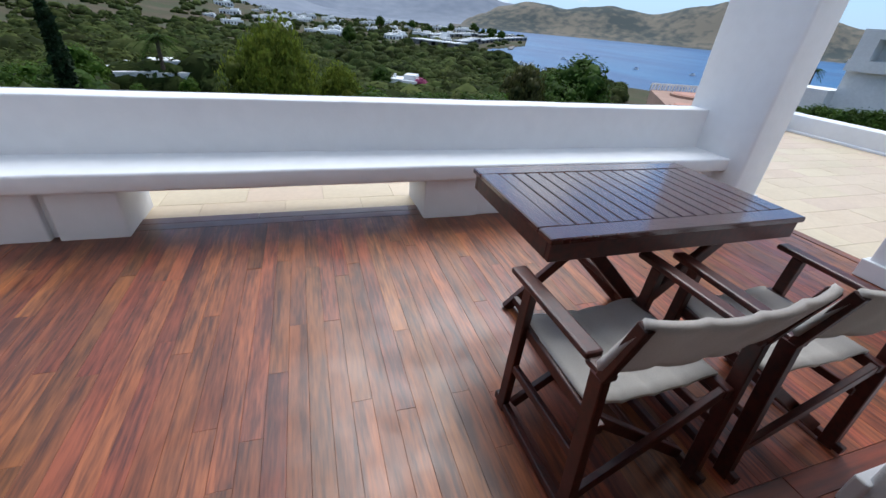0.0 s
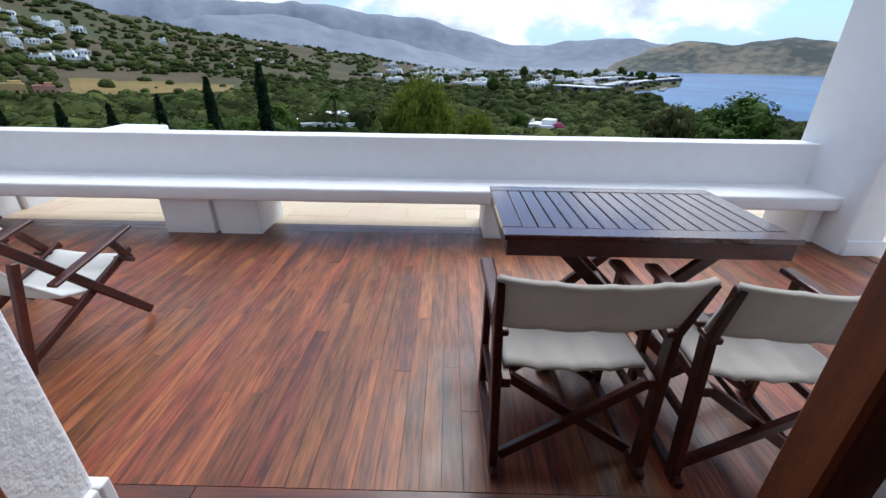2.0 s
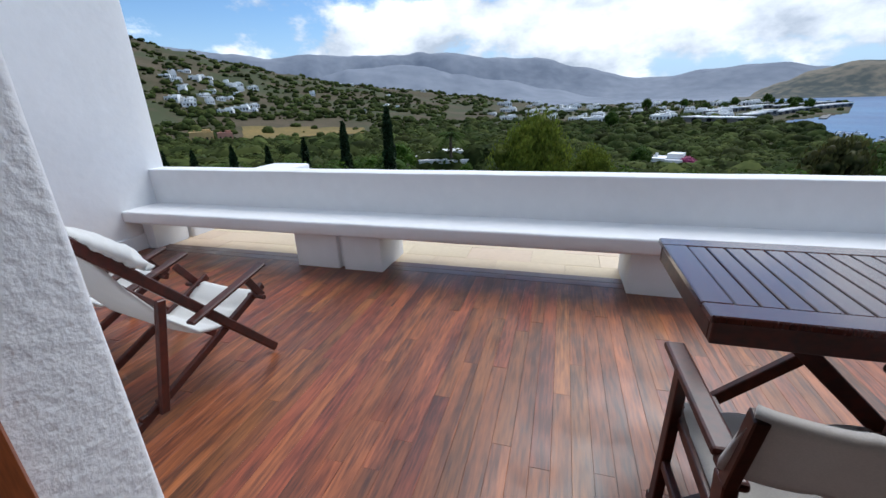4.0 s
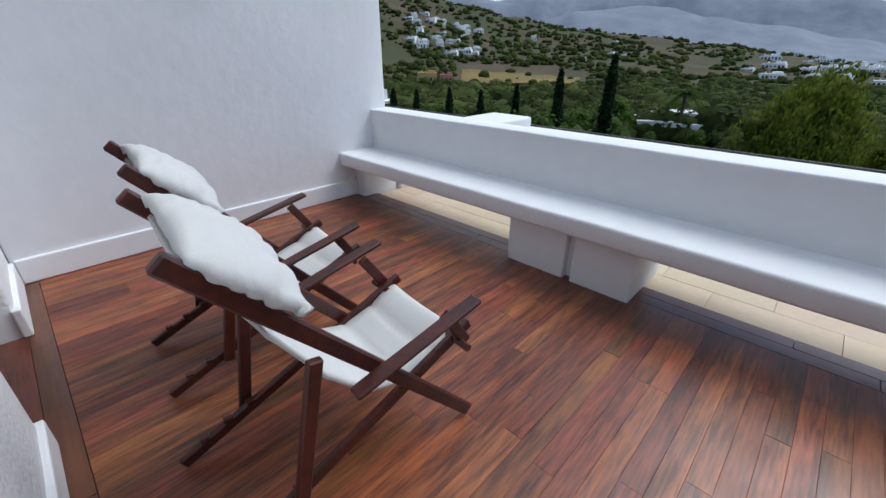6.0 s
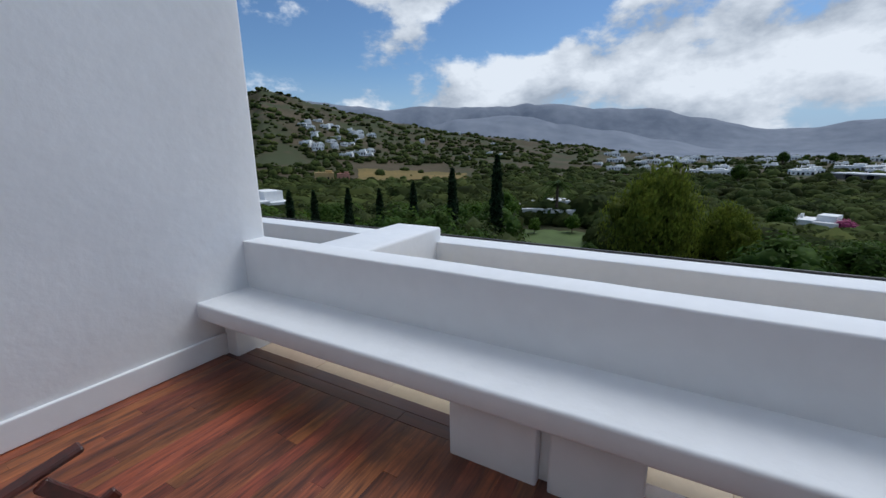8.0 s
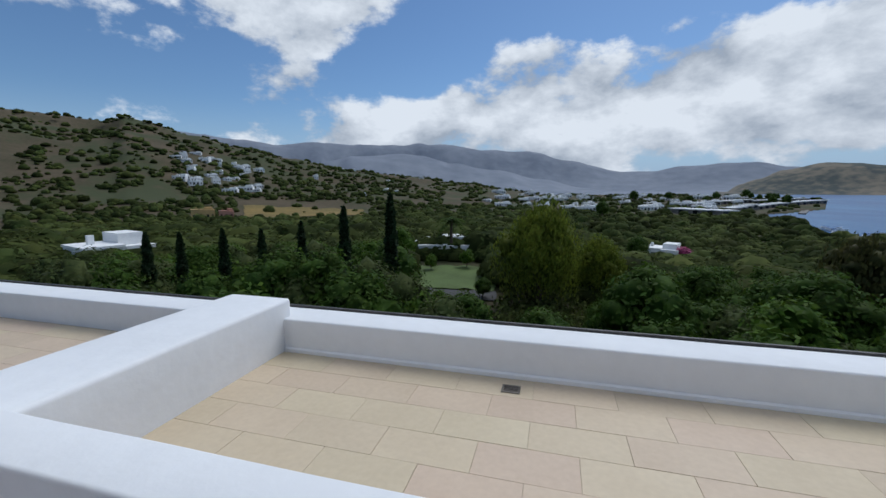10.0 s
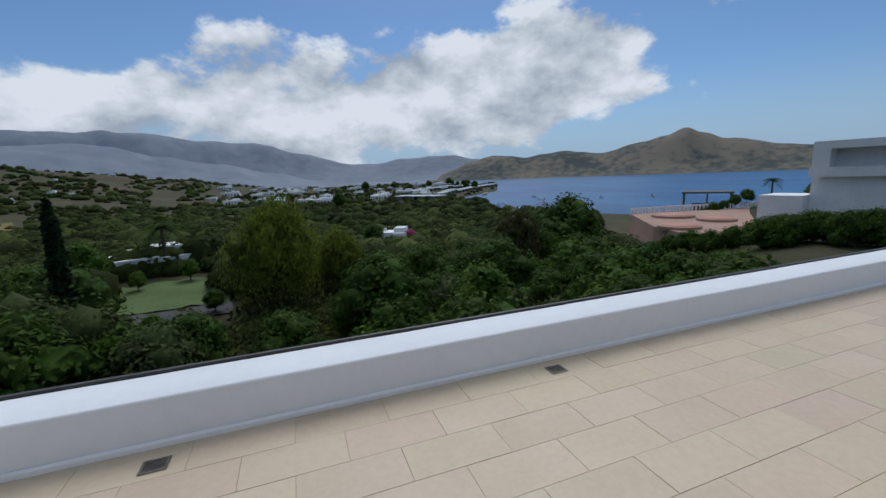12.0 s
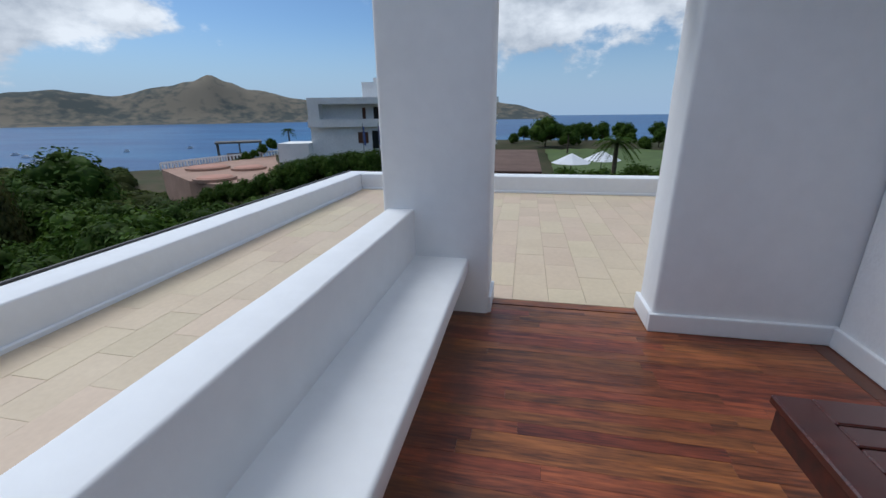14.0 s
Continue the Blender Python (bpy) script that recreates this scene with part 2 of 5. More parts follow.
M_PEPPER = material("pepper_tree_leaves", (0.21, 0.25, 0.032), 0.7, 0.25, 0.5, 3.0, 0, color2=(0.085, 0.115, 0.018), per_island=0.35, spec=0.1, leafy=0.42)
M_CONIFER = material("conifer_needles", (0.115, 0.105, 0.032), 0.7, 0.25, 0.5, 3.0, 0, color2=(0.045, 0.056, 0.016), per_island=0.35, spec=0.2, leafy=0.28)
M_YELL = material("yellow_green_leaves", (0.20, 0.18, 0.03), 0.6, 0.25, 0.5, 2.0, 0, color2=(0.07, 0.10, 0.02), per_island=0.35, spec=0.2, leafy=0.28)
M_FARVEG = material("far_scrub", (0.088, 0.105, 0.030), 0.85, 0.3, 0.03, 0.4, 0, color2=(0.026, 0.042, 0.012), per_island=0.55, spec=0.05, leafy=0.28)
M_BARK = material("grey_bark", (0.12, 0.09, 0.065), 0.9, 0.25, 8, 40, 0.6, dist=0.02)
M_PALMBARK = material("palm_bark", (0.14, 0.10, 0.07), 0.9, 0.3, 8, 30, 0.8, dist=0.03)
M_HOUSE = material("far_white_render", (0.86, 0.86, 0.85), 0.8, 0.06, 0.4, 4, 0.1)
M_OCHRE = material("ochre_render", (0.55, 0.38, 0.16), 0.8, 0.08, 0.4, 4, 0.1)
M_ROSE = material("rose_render", (0.50, 0.25, 0.18), 0.8, 0.08, 0.4, 4, 0.1)
M_STONE = material("far_grey_stone", (0.20, 0.19, 0.18), 0.85, 0.2, 0.5, 3, 0.2)
M_WINDOW = material("dark_window", (0.025, 0.028, 0.035), 0.15, 0.2)
M_BROWNWIN = material("brown_shutter", (0.13, 0.05, 0.025), 0.5, 0.2)
M_ROOFBR = material("brown_roof", (0.15, 0.085, 0.06), 0.85, 0.2, 0.5, 6, 0.3)
M_PAVE = material("pink_paving", (0.42, 0.26, 0.19), 0.85, 0.12, 0.3, 3, 0.1)
M_LAWN = material("lawn", (0.09, 0.14, 0.03), 0.9, 0.2, 0.2, 4, 0.2)
M_ROAD = material("asphalt", (0.07, 0.07, 0.072), 0.9, 0.15, 0.4, 8, 0.1)
M_BOAT = material("white_boat", (0.75, 0.76, 0.78), 0.3, 0.04)
M_BLUE = material("blue_cover", (0.03, 0.12, 0.35), 0.6, 0.1)
M_PINK = material("pink_blossom", (0.45, 0.06, 0.18), 0.7, 0.2, 3, 10, 0, per_island=0.3)
M_FLAG = material("flag_cloth", (0.12, 0.17, 0.40), 0.8, 0.2, 3, 20)


def glass(name, tint=(0.9, 0.95, 0.95)):
    m = bpy.data.materials.new(name)
    m.use_nodes = True
    b = m.node_tree.nodes["Principled BSDF"]
    b.inputs["Base Color"].default_value = (*tint, 1)
    b.inputs["Roughness"].default_value = 0.03
    b.inputs["Transmission Weight"].default_value = 1
    b.inputs["IOR"].default_value = 1.45
    return m


M_GLASS = glass("clear_glass")
M_FROST = material("frosted_glass", (0.42, 0.40, 0.36), 0.35, 0.1, 10, 50, 0.1)


def ground_material():
    m = material("dry_ground", (0.115, 0.088, 0.058), 0.95, 0.2, 0.02, 0.25, 0, color2=(0.068, 0.062, 0.036), spec=0.1)
    n, l = m.node_tree.nodes, m.node_tree.links
    b = n["Principled BSDF"]
    old = b.inputs["Base Color"].links[0].from_socket
    geo = n.new("ShaderNodeNewGeometry")
    patch = n.new("ShaderNodeTexNoise")
    patch.inputs["Scale"].default_value, patch.inputs["Detail"].default_value = 0.012, 8
    patch.inputs["Roughness"].default_value = 0.7
    l.new(geo.outputs["Position"], patch.inputs[0])
    mr = n.new("ShaderNodeMapRange")
    mr.inputs[1].default_value, mr.inputs[2].default_value = 0.46, 0.57
    l.new(patch.outputs[0], mr.inputs[0])
    mix = n.new("ShaderNodeMix")
    mix.data_type = "RGBA"
    l.new(mr.outputs[0], mix.inputs[0])
    l.new(old, mix.inputs[6])
    mix.inputs[7].default_value = (0.062, 0.072, 0.036, 1)
    l.new(mix.outputs[2], b.inputs["Base Color"])
    return m


M_GROUND = ground_material()
# distance haze on the far mountains is mixed into this blue-grey base colour
M_MOUNT = material("hazed_blue_grey_mountain", (0.26, 0.285, 0.33), 0.95, 0.2, 0.003, 0.015, 0, contrast=0.16, color2=(0.17, 0.195, 0.24), spec=0.1)
M_ISLE = material("dry_island_scrub", (0.20, 0.175, 0.135), 0.95, 0.2, 0.004, 0.03, 0, contrast=0.07, color2=(0.078, 0.090, 0.085), spec=0.1)
M_FIELD = material("dry_golden_grass", (0.25, 0.175, 0.065), 0.95, 0.15, 0.03, 0.4, 0, color2=(0.13, 0.115, 0.05), spec=0.1)
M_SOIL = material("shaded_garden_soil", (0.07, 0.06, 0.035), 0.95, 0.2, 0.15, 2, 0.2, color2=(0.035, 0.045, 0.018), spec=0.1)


def sea_material():
    m = bpy.data.materials.new("sea_water")
    m.use_nodes = True
    n, l = m.node_tree.nodes, m.node_tree.links
    b = n["Principled BSDF"]
    b.inputs["Roughness"].default_value = 0.4
    b.inputs["Specular IOR Level"].default_value = 0.14
    geo = n.new("ShaderNodeNewGeometry")
    mp = n.new("ShaderNodeMapping")
    mp.inputs["Scale"].default_value = (0.02, 0.006, 0.02)
    mp.inputs["Rotation"].default_value = (0, 0, 0.6)
    l.new(geo.outputs["Position"], mp.inputs[0])
    a = n.new("ShaderNodeTexNoise")
    a.inputs["Scale"].default_value, a.inputs["Detail"].default_value = 1.0, 6
    l.new(mp.outputs[0], a.inputs[0])
    ramp = n.new("ShaderNodeValToRGB")
    ramp.color_ramp.elements[0].position, ramp.color_ramp.elements[0].color = 0.35, (0.012, 0.075, 0.21, 1)
    ramp.color_ramp.elements[1].position, ramp.color_ramp.elements[1].color = 0.7, (0.03, 0.15, 0.31, 1)
    l.new(a.outputs[0], ramp.inputs[0])
    l.new(ramp.outputs[0], b.inputs["Base Color"])
    w = n.new("ShaderNodeTexNoise")
    w.inputs["Scale"].default_value, w.inputs["Detail"].default_value = 0.5, 5
    l.new(geo.outputs["Position"], w.inputs[0])
    bp = n.new("ShaderNodeBump")
    bp.inputs["Strength"].default_value, bp.inputs["Distance"].default_value = 0.6, 0.6
    l.new(w.outputs[0], bp.inputs["Height"])
    l.new(bp.outputs[0], b.inputs["Normal"])
    return m


M_SEA = sea_material()


# ---- mesh helpers ----
def finish(name, bm, mat, parent=None, label="", smooth=False):
    me = bpy.data.meshes.new(name)
    bm.normal_update()
    bm.to_mesh(me)
    bm.free()
    me.materials.append(mat)
    if smooth:
        for p in me.polygons:
            p.use_smooth = True
    ob = new(name, me)
    if parent is not None:
        ob.parent = parent
    if label:
        tagged(ob, label)
    return ob


def part(name, bm, mat, parent, label="", smooth=False):
    return finish(name, bm, mat, parent, label, smooth)


def empty(name, m=None, label="", category="", group=""):
    ob = new(name)
    ob.empty_display_size = 0.1
    if m is not None:
        ob.matrix_world = m
    return tagged(ob, label, category, group)


def add_box(bm, a, b, bevel=0.0, seg=1, m=None):
    """A box from corner a to corner b, its edges rounded."""
    c = [(p + q) / 2 for p, q in zip(a, b)]
    s = [abs(q - p) for p, q in zip(a, b)]
    mat = Matrix.Translation(c) @ Matrix.Diagonal((*s, 1))
    if m is not None:
        mat = m @ mat
    vs = bmesh.ops.create_cube(bm, size=1, matrix=mat)["verts"]
    if bevel:
        es = list({e for v in vs for e in v.link_edges})
        bmesh.ops.bevel(bm, geom=es, offset=bevel, segments=seg, profile=0.5, affect="EDGES", clamp_overlap=True)
    return bm


def box(a, b, bevel=0.0, seg=1):
    return add_box(bmesh.new(), a, b, bevel, seg)


def add_bar(bm, p, q, w, h, bevel=0.003, side=(1, 0, 0)):
    """A squared bar from p to q, w across and h deep."""
    p, q = Vector(p), Vector(q)
    z = (q - p).normalized()
    x = Vector(side)
    x = (x - z * x.dot(z)).normalized()
    y = z.cross(x)
    r = Matrix((x, y, z)).transposed().to_4x4()
    m = Matrix.Translation((p + q) / 2) @ r
    return add_box(bm, (-w / 2, -h / 2, -(q - p).length / 2), (w / 2, h / 2, (q - p).length / 2), bevel, 1, m)


def bar(p, q, w, h, bevel=0.003, side=(1, 0, 0)):
    return add_bar(bmesh.new(), p, q, w, h, bevel, side)


def add_tube(bm, p, q, r1, r2=None, n=8):
    p, q = Vector(p), Vector(q)
    r2 = r1 if r2 is None else r2
    m = Matrix.Translation((p + q) / 2) @ (q - p).to_track_quat("Z", "Y").to_matrix().to_4x4()
    bmesh.ops.create_cone(bm, cap_ends=True, segments=n, radius1=r1, radius2=r2, depth=(q - p).length, matrix=m)
    return bm


def tube(p, q, r1, r2=None, n=8):
    return add_tube(bmesh.new(), p, q, r1, r2, n)


def cloth(fn, nu, nv, thick):
    """A sheet given by fn(u, v), u and v from 0 to 1, with thickness."""
    bm = bmesh.new()
    g = [[bm.verts.new(fn(i / nu, j / nv)) for j in range(nv + 1)] for i in range(nu + 1)]
    for i in range(nu):
        for j in range(nv):
            bm.faces.new((g[i][j], g[i + 1][j], g[i + 1][j + 1], g[i][j + 1]))
    bm.normal_update()
    bmesh.ops.solidify(bm, geom=list(bm.faces), thickness=thick)
    return bm


def structure(name, bm, mat, label, category, smooth=False):
    return tagged(finish(name, bm, mat, None, label, smooth), label, category, kind="structure")


def rough_wall(a, b, mat, name, label, category="wall", step=0.12, bevel=0.025, wobble=0.003):
    """A hand-plastered block: rounded arrises and slightly uneven faces."""
    bm = bmesh.new()
    add_box(bm, a, b, bevel, 3)
    for k in range(3):
        size = b[k] - a[k]
        cuts = min(60, int(size / step))
        for i in range(1, cuts):
            co, no = [0, 0, 0], [0, 0, 0]
            co[k], no[k] = a[k] + size * i / cuts, 1
            bmesh.ops.bisect_plane(bm, geom=list(bm.verts) + list(bm.edges) + list(bm.faces), plane_co=co, plane_no=no)
    for v in bm.verts:
        d = noise.noise_vector(v.co * 2.3) * wobble + noise.noise_vector(v.co * 7.0) * wobble * 0.35
        v.co += d
    return structure(name, bm, mat, label, category, smooth=True)


# ---- the terrace ----
CEIL = 2.55
BACK = 0.86
deck_base = structure("floor", box((0.0, 0.30, -0.09), (7.70, 3.45, -0.026)), M_GAP, "reddish oiled hardwood deck of narrow planks", "deck")
terrace_floor = structure("floor_terrace", box((-4.5, 3.452, -0.20), (12.9, 6.3, -0.0135)), M_GROUT, "pale sand coloured tiled roof terrace", "terrace floor")
terrace_floor2 = structure("floor_terrace_side", box((7.702, -5.0, -0.20), (12.9, 3.448, -0.0135)), M_GROUT, "pale sand coloured tiled roof terrace", "terrace floor")

wall_left = rough_wall((-0.32, BACK, -0.1), (0.0, 3.72, CEIL), M_PLASTER, "wall_left", "white uneven plastered side wall", step=0.2)
wall_back_1 = rough_wall((-0.32, 0.30, -0.1), (0.69, BACK - 0.002, CEIL), M_ROUGHPL, "wall_back_1", "white rough plastered wall pier", step=0.2)
wall_back_2 = rough_wall((1.62, 0.30, -0.1), (3.18, BACK, CEIL), M_ROUGHPL, "wall_back_2", "white rough plastered wall between two openings", step=0.2)
wall_back_3 = rough_wall((5.45, 0.30, -0.1), (7.36, BACK - 0.04, CEIL), M_ROUGHPL, "wall_back_3", "white rough plastered wall beside the door", step=0.2)
wall_lintel = rough_wall((0.68, 0.31, 2.12), (5.46, BACK - 0.01, CEIL), M_ROUGHPL, "wall_lintel", "white plastered lintel over the openings", step=0.3)
wall_right = rough_wall((7.37, 0.30, -0.1), (7.70, 1.88, CEIL), M_PLASTER, "wall_right", "white plastered end wall stub", step=0.2)
column = rough_wall((7.42, 2.99, -0.1), (7.73, 3.76, CEIL), M_PLASTER, "column", "thick white plastered corner column", "column", step=0.15)
beam = rough_wall((7.43, 1.87, 2.19), (7.72, 3.0, CEIL), M_PLASTER, "beam", "white plastered beam over the side opening", "beam", step=0.3)
# slab added out of view, its depth chosen to darken the deck's rear
ceiling = structure("ceiling", box((-0.32, 0.30, CEIL + 0.002), (7.70, 1.40, CEIL + 0.2)), M_PLASTER, "unseen white plastered slab added to shade the rear deck", "ceiling")
parapet = rough_wall((-0.06, 3.53, 0.335), (7.47, 3.728, 0.775), M_PLASTER, "wall_parapet", "low white plastered parapet behind the bench", "parapet", step=0.12, bevel=0.014)
bench = rough_wall((-0.05, 3.14, 0.31), (7.46, 3.66, 0.427), M_PLASTER, "bench", "built-in white plastered masonry bench slab", "bench", step=0.1, bevel=0.02)
for i, (x0, x1, y0, y1) in enumerate(((0.003, 0.13, 3.30, 3.70), (1.88, 2.295, 3.20, 3.70), (2.28, 2.36, 3.25, 3.69), (2.345, 2.70, 3.195, 3.69), (4.59, 5.02, 3.195, 3.70), (5.00, 5.41, 3.21, 3.69),
                                      (7.29, 7.416, 3.25, 3.70))):
    rough_wall((x0, y0, -0.05), (x1, y1, 0.335), M_PLASTER, "bench_support_%d" % (i + 1), "white plastered block carrying the bench", "bench support", step=0.12, bevel=0.012)

rough_wall((-4.5, 6.0, -0.2), (12.78, 6.37, 0.30), M_PLASTER, "wall_outer_parapet", "broad low white parapet round the roof terrace", "parapet", step=0.25, bevel=0.018)
rough_wall((12.40, -5.0, -0.2), (12.775, 5.998, 0.298), M_PLASTER, "wall_outer_parapet_side", "broad low white parapet round the roof terrace", "parapet", step=0.25, bevel=0.018)
rough_wall((-0.51, 3.73, -0.2), (0.16, 6.12, 0.47), M_PLASTER, "wall_divider", "low white plastered dividing wall across the terrace", "parapet", step=0.2, bevel=0.03)
structure("trim_edge_strip", box((-4.5, 6.372, 0.22), (12.8, 6.40, 0.318)), M_FLASH, "dark weathered drip strip along the parapet edge", "edge strip")
structure("trim_cove", box((0.162, 5.975, -0.02), (12.40, 6.003, 0.035), 0.012), M_TRIM, "white painted upstand at the parapet foot", "trim")
structure("trim_cove_side", box((12.375, -5.0, -0.02), (12.403, 5.974, 0.035), 0.012), M_TRIM, "white painted upstand at the parapet foot", "trim")


def baseboard(name, a, b):
    structure(name, box(a, b, 0.008, 2), M_TRIM, "smooth white painted skirting with a rounded top", "baseboard")


baseboard("baseboard_left", (-0.01, BACK + 0.02, 0.001), (0.022, 3.70, 0.155))
baseboard("baseboard_back_1", (0.024, BACK - 0.02, 0.001), (0.71, BACK + 0.02, 0.155))
baseboard("baseboard_back_2", (1.60, BACK - 0.02, 0.001), (3.205, BACK + 0.022, 0.13))
baseboard("baseboard_reveal", (3.17, 0.645, 0.001), (3.203, BACK - 0.022, 0.13))
baseboard("baseboard_back_3", (5.43, BACK - 0.06, 0.001), (7.345, BACK - 0.015, 0.13))
baseboard("baseboard_right", (7.345, BACK - 0.06, 0.001), (7.38, 1.905, 0.13))
baseboard("baseboard_right_end", (7.382, 1.87, 0.001), (7.725, 1.905, 0.13))
baseboard("baseboard_column", (7.43, 2.968, 0.001), (7.748, 2.995, 0.13))

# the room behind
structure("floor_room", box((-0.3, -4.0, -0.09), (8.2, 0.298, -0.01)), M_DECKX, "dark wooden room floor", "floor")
structure("wall_room_back", box((-0.5, -4.2, -0.1), (8.4, -4.0, 2.8)), M_ROOM, "plain pale room wall", "wall")
structure("wall_room_left", box((-0.5, -3.998, -0.1), (-0.3, 0.298, 2.8)), M_ROOM, "plain pale room wall", "wall")
structure("wall_room_right", box((8.2, -3.998, -0.1), (8.4, 0.298, 2.8)), M_ROOM, "plain pale room wall", "wall")
structure("ceiling_room", box((-0.5, -4.2, 2.802), (8.4, 0.31, 2.9)), M_ROOM, "plain pale room ceiling", "ceiling")
structure("wall_building", box((7.75, 0.10, -0.1), (8.4, 0.298, 2.8)), M_PLASTER, "white outer wall of the building", "wall")


def door_frame():
    d = empty("door_1", None, "orange-brown varnished wooden terrace door, slid open", "door")
    d["kind"] = "structure"
    part("jamb", box((3.181, 0.50, 0.0), (3.235, 0.64, 2.12), 0.006), M_DOORWOOD, d)
    part("head", box((3.236, 0.50, 2.06), (5.448, 0.64, 2.118), 0.006), M_DOORWOOD, d)
    leaf = part("door_leaf", box((4.95, 0.505, 0.012), (5.06, 0.60, 2.055), 0.008), M_DOORWOOD, d)
    part("gasket", box((5.061, 0.53, 0.02), (5.085, 0.585, 2.05)), M_BLACK, leaf, "black rubber seal")
    part("stile", box((5.39, 0.505, 0.012), (5.447, 0.60, 2.055), 0.006), M_DOORWOOD, leaf)
    part("bottom_rail", box((5.086, 0.51, 0.012), (5.389, 0.598, 0.13), 0.006), M_DOORWOOD, leaf)
    p = part("pane", box((5.086, 0.55, 0.131), (5.389, 0.558, 2.055)), M_GLASS, leaf)
    p.visible_shadow = False
    part("threshold", box((3.236, 0.50, -0.02), (4.949, 0.64, 0.008), 0.004), M_DOORWOOD, d)


def side_window():
    w = empty("door_2", None, "closed wooden glazed door in the back wall", "door")
    w["kind"] = "structure"
    for a, b in (((0.692, 0.40, 0.0), (0.77, 0.50, 2.118)), ((1.54, 0.40, 0.0), (1.618, 0.50, 2.118)), ((0.771, 0.40, 0.0), (1.539, 0.50, 0.14)), ((0.771, 0.40, 2.0), (1.539, 0.50, 2.118))):
        part("rail", box(a, b, 0.006), M_DOORWOOD, w)
    part("pane", box((0.771, 0.446, 0.141), (1.539, 0.454, 1.999)), M_GLASS, w)


door_frame()
side_window()


# ---- furniture ----
def table():
    t = empty("table", None, "dark red varnished wooden folding table with slatted top", "table")
    x0, x1, y0, y1, z = 4.505, 5.668, 1.47, 2.155, 0.755
    b = 0.085
    for a, c in (((x0, y0, z - 0.024), (x1, y0 + b, z)), ((x0, y1 - b, z - 0.024), (x1, y1, z)), ((x0, y0 + b + 0.001, z - 0.024), (x0 + b, y1 - b - 0.001, z)),
                 ((x1 - b, y0 + b + 0.001, z - 0.024), (x1, y1 - b - 0.001, z))):
        part("top_rail", box(a, c, 0.004), M_TABLE, t)
    n = 15
    w = (x1 - x0 - 2 * b) / n
    for i in range(n):
        part("slat", box((x0 + b + i * w + 0.003, y0 + b + 0.003, z - 0.022), (x0 + b + (i + 1) * w - 0.003, y1 - b - 0.003, z - 0.002), 0.003), M_TABLE, t)
    part("underframe", box((x0 + b - 0.01, y0 + b - 0.01, z - 0.038), (x1 - b + 0.01, y1 - b + 0.01, z - 0.026)), M_MAHOG, t)
    for a, c in (((x0 + 0.012, y0 + 0.012, z - 0.095), (x1 - 0.012, y0 + 0.036, z - 0.025)), ((x0 + 0.012, y1 - 0.036, z - 0.095), (x1 - 0.012, y1 - 0.012, z - 0.025)),
                 ((x0 + 0.012, y0 + 0.037, z - 0.095), (x0 + 0.036, y1 - 0.037, z - 0.025)), ((x1 - 0.036, y0 + 0.037, z - 0.095), (x1 - 0.012, y1 - 0.037, z - 0.025))):
        part("apron", box(a, c, 0.003), M_MAHOG, t)
    for yy, s in ((y0 + 0.10, 0), (y1 - 0.10, 0), (y0 + 0.16, 1), (y1 - 0.16, 1)):
        xa, xb = x0 + 0.24, x1 - 0.24
        p, q = ((xa, yy, 0.0), (xb, yy, z - 0.09)) if s == 0 else ((xb, yy, 0.0), (xa, yy, z - 0.09))
        part("leg", bar(p, q, 0.032, 0.055, 0.004, (0, 1, 0)), M_MAHOG, t)
    for xx in (x0 + 0.28, x1 - 0.28):
        part("stretcher", bar((xx, y0 + 0.115, 0.06), (xx, y1 - 0.115, 0.06), 0.03, 0.04), M_MAHOG, t)
    part("pivot_rail", bar(((x0 + x1) / 2, y0 + 0.10, 0.33), ((x0 + x1) / 2, y1 - 0.10, 0.33), 0.03, 0.03), M_MAHOG, t)


table()


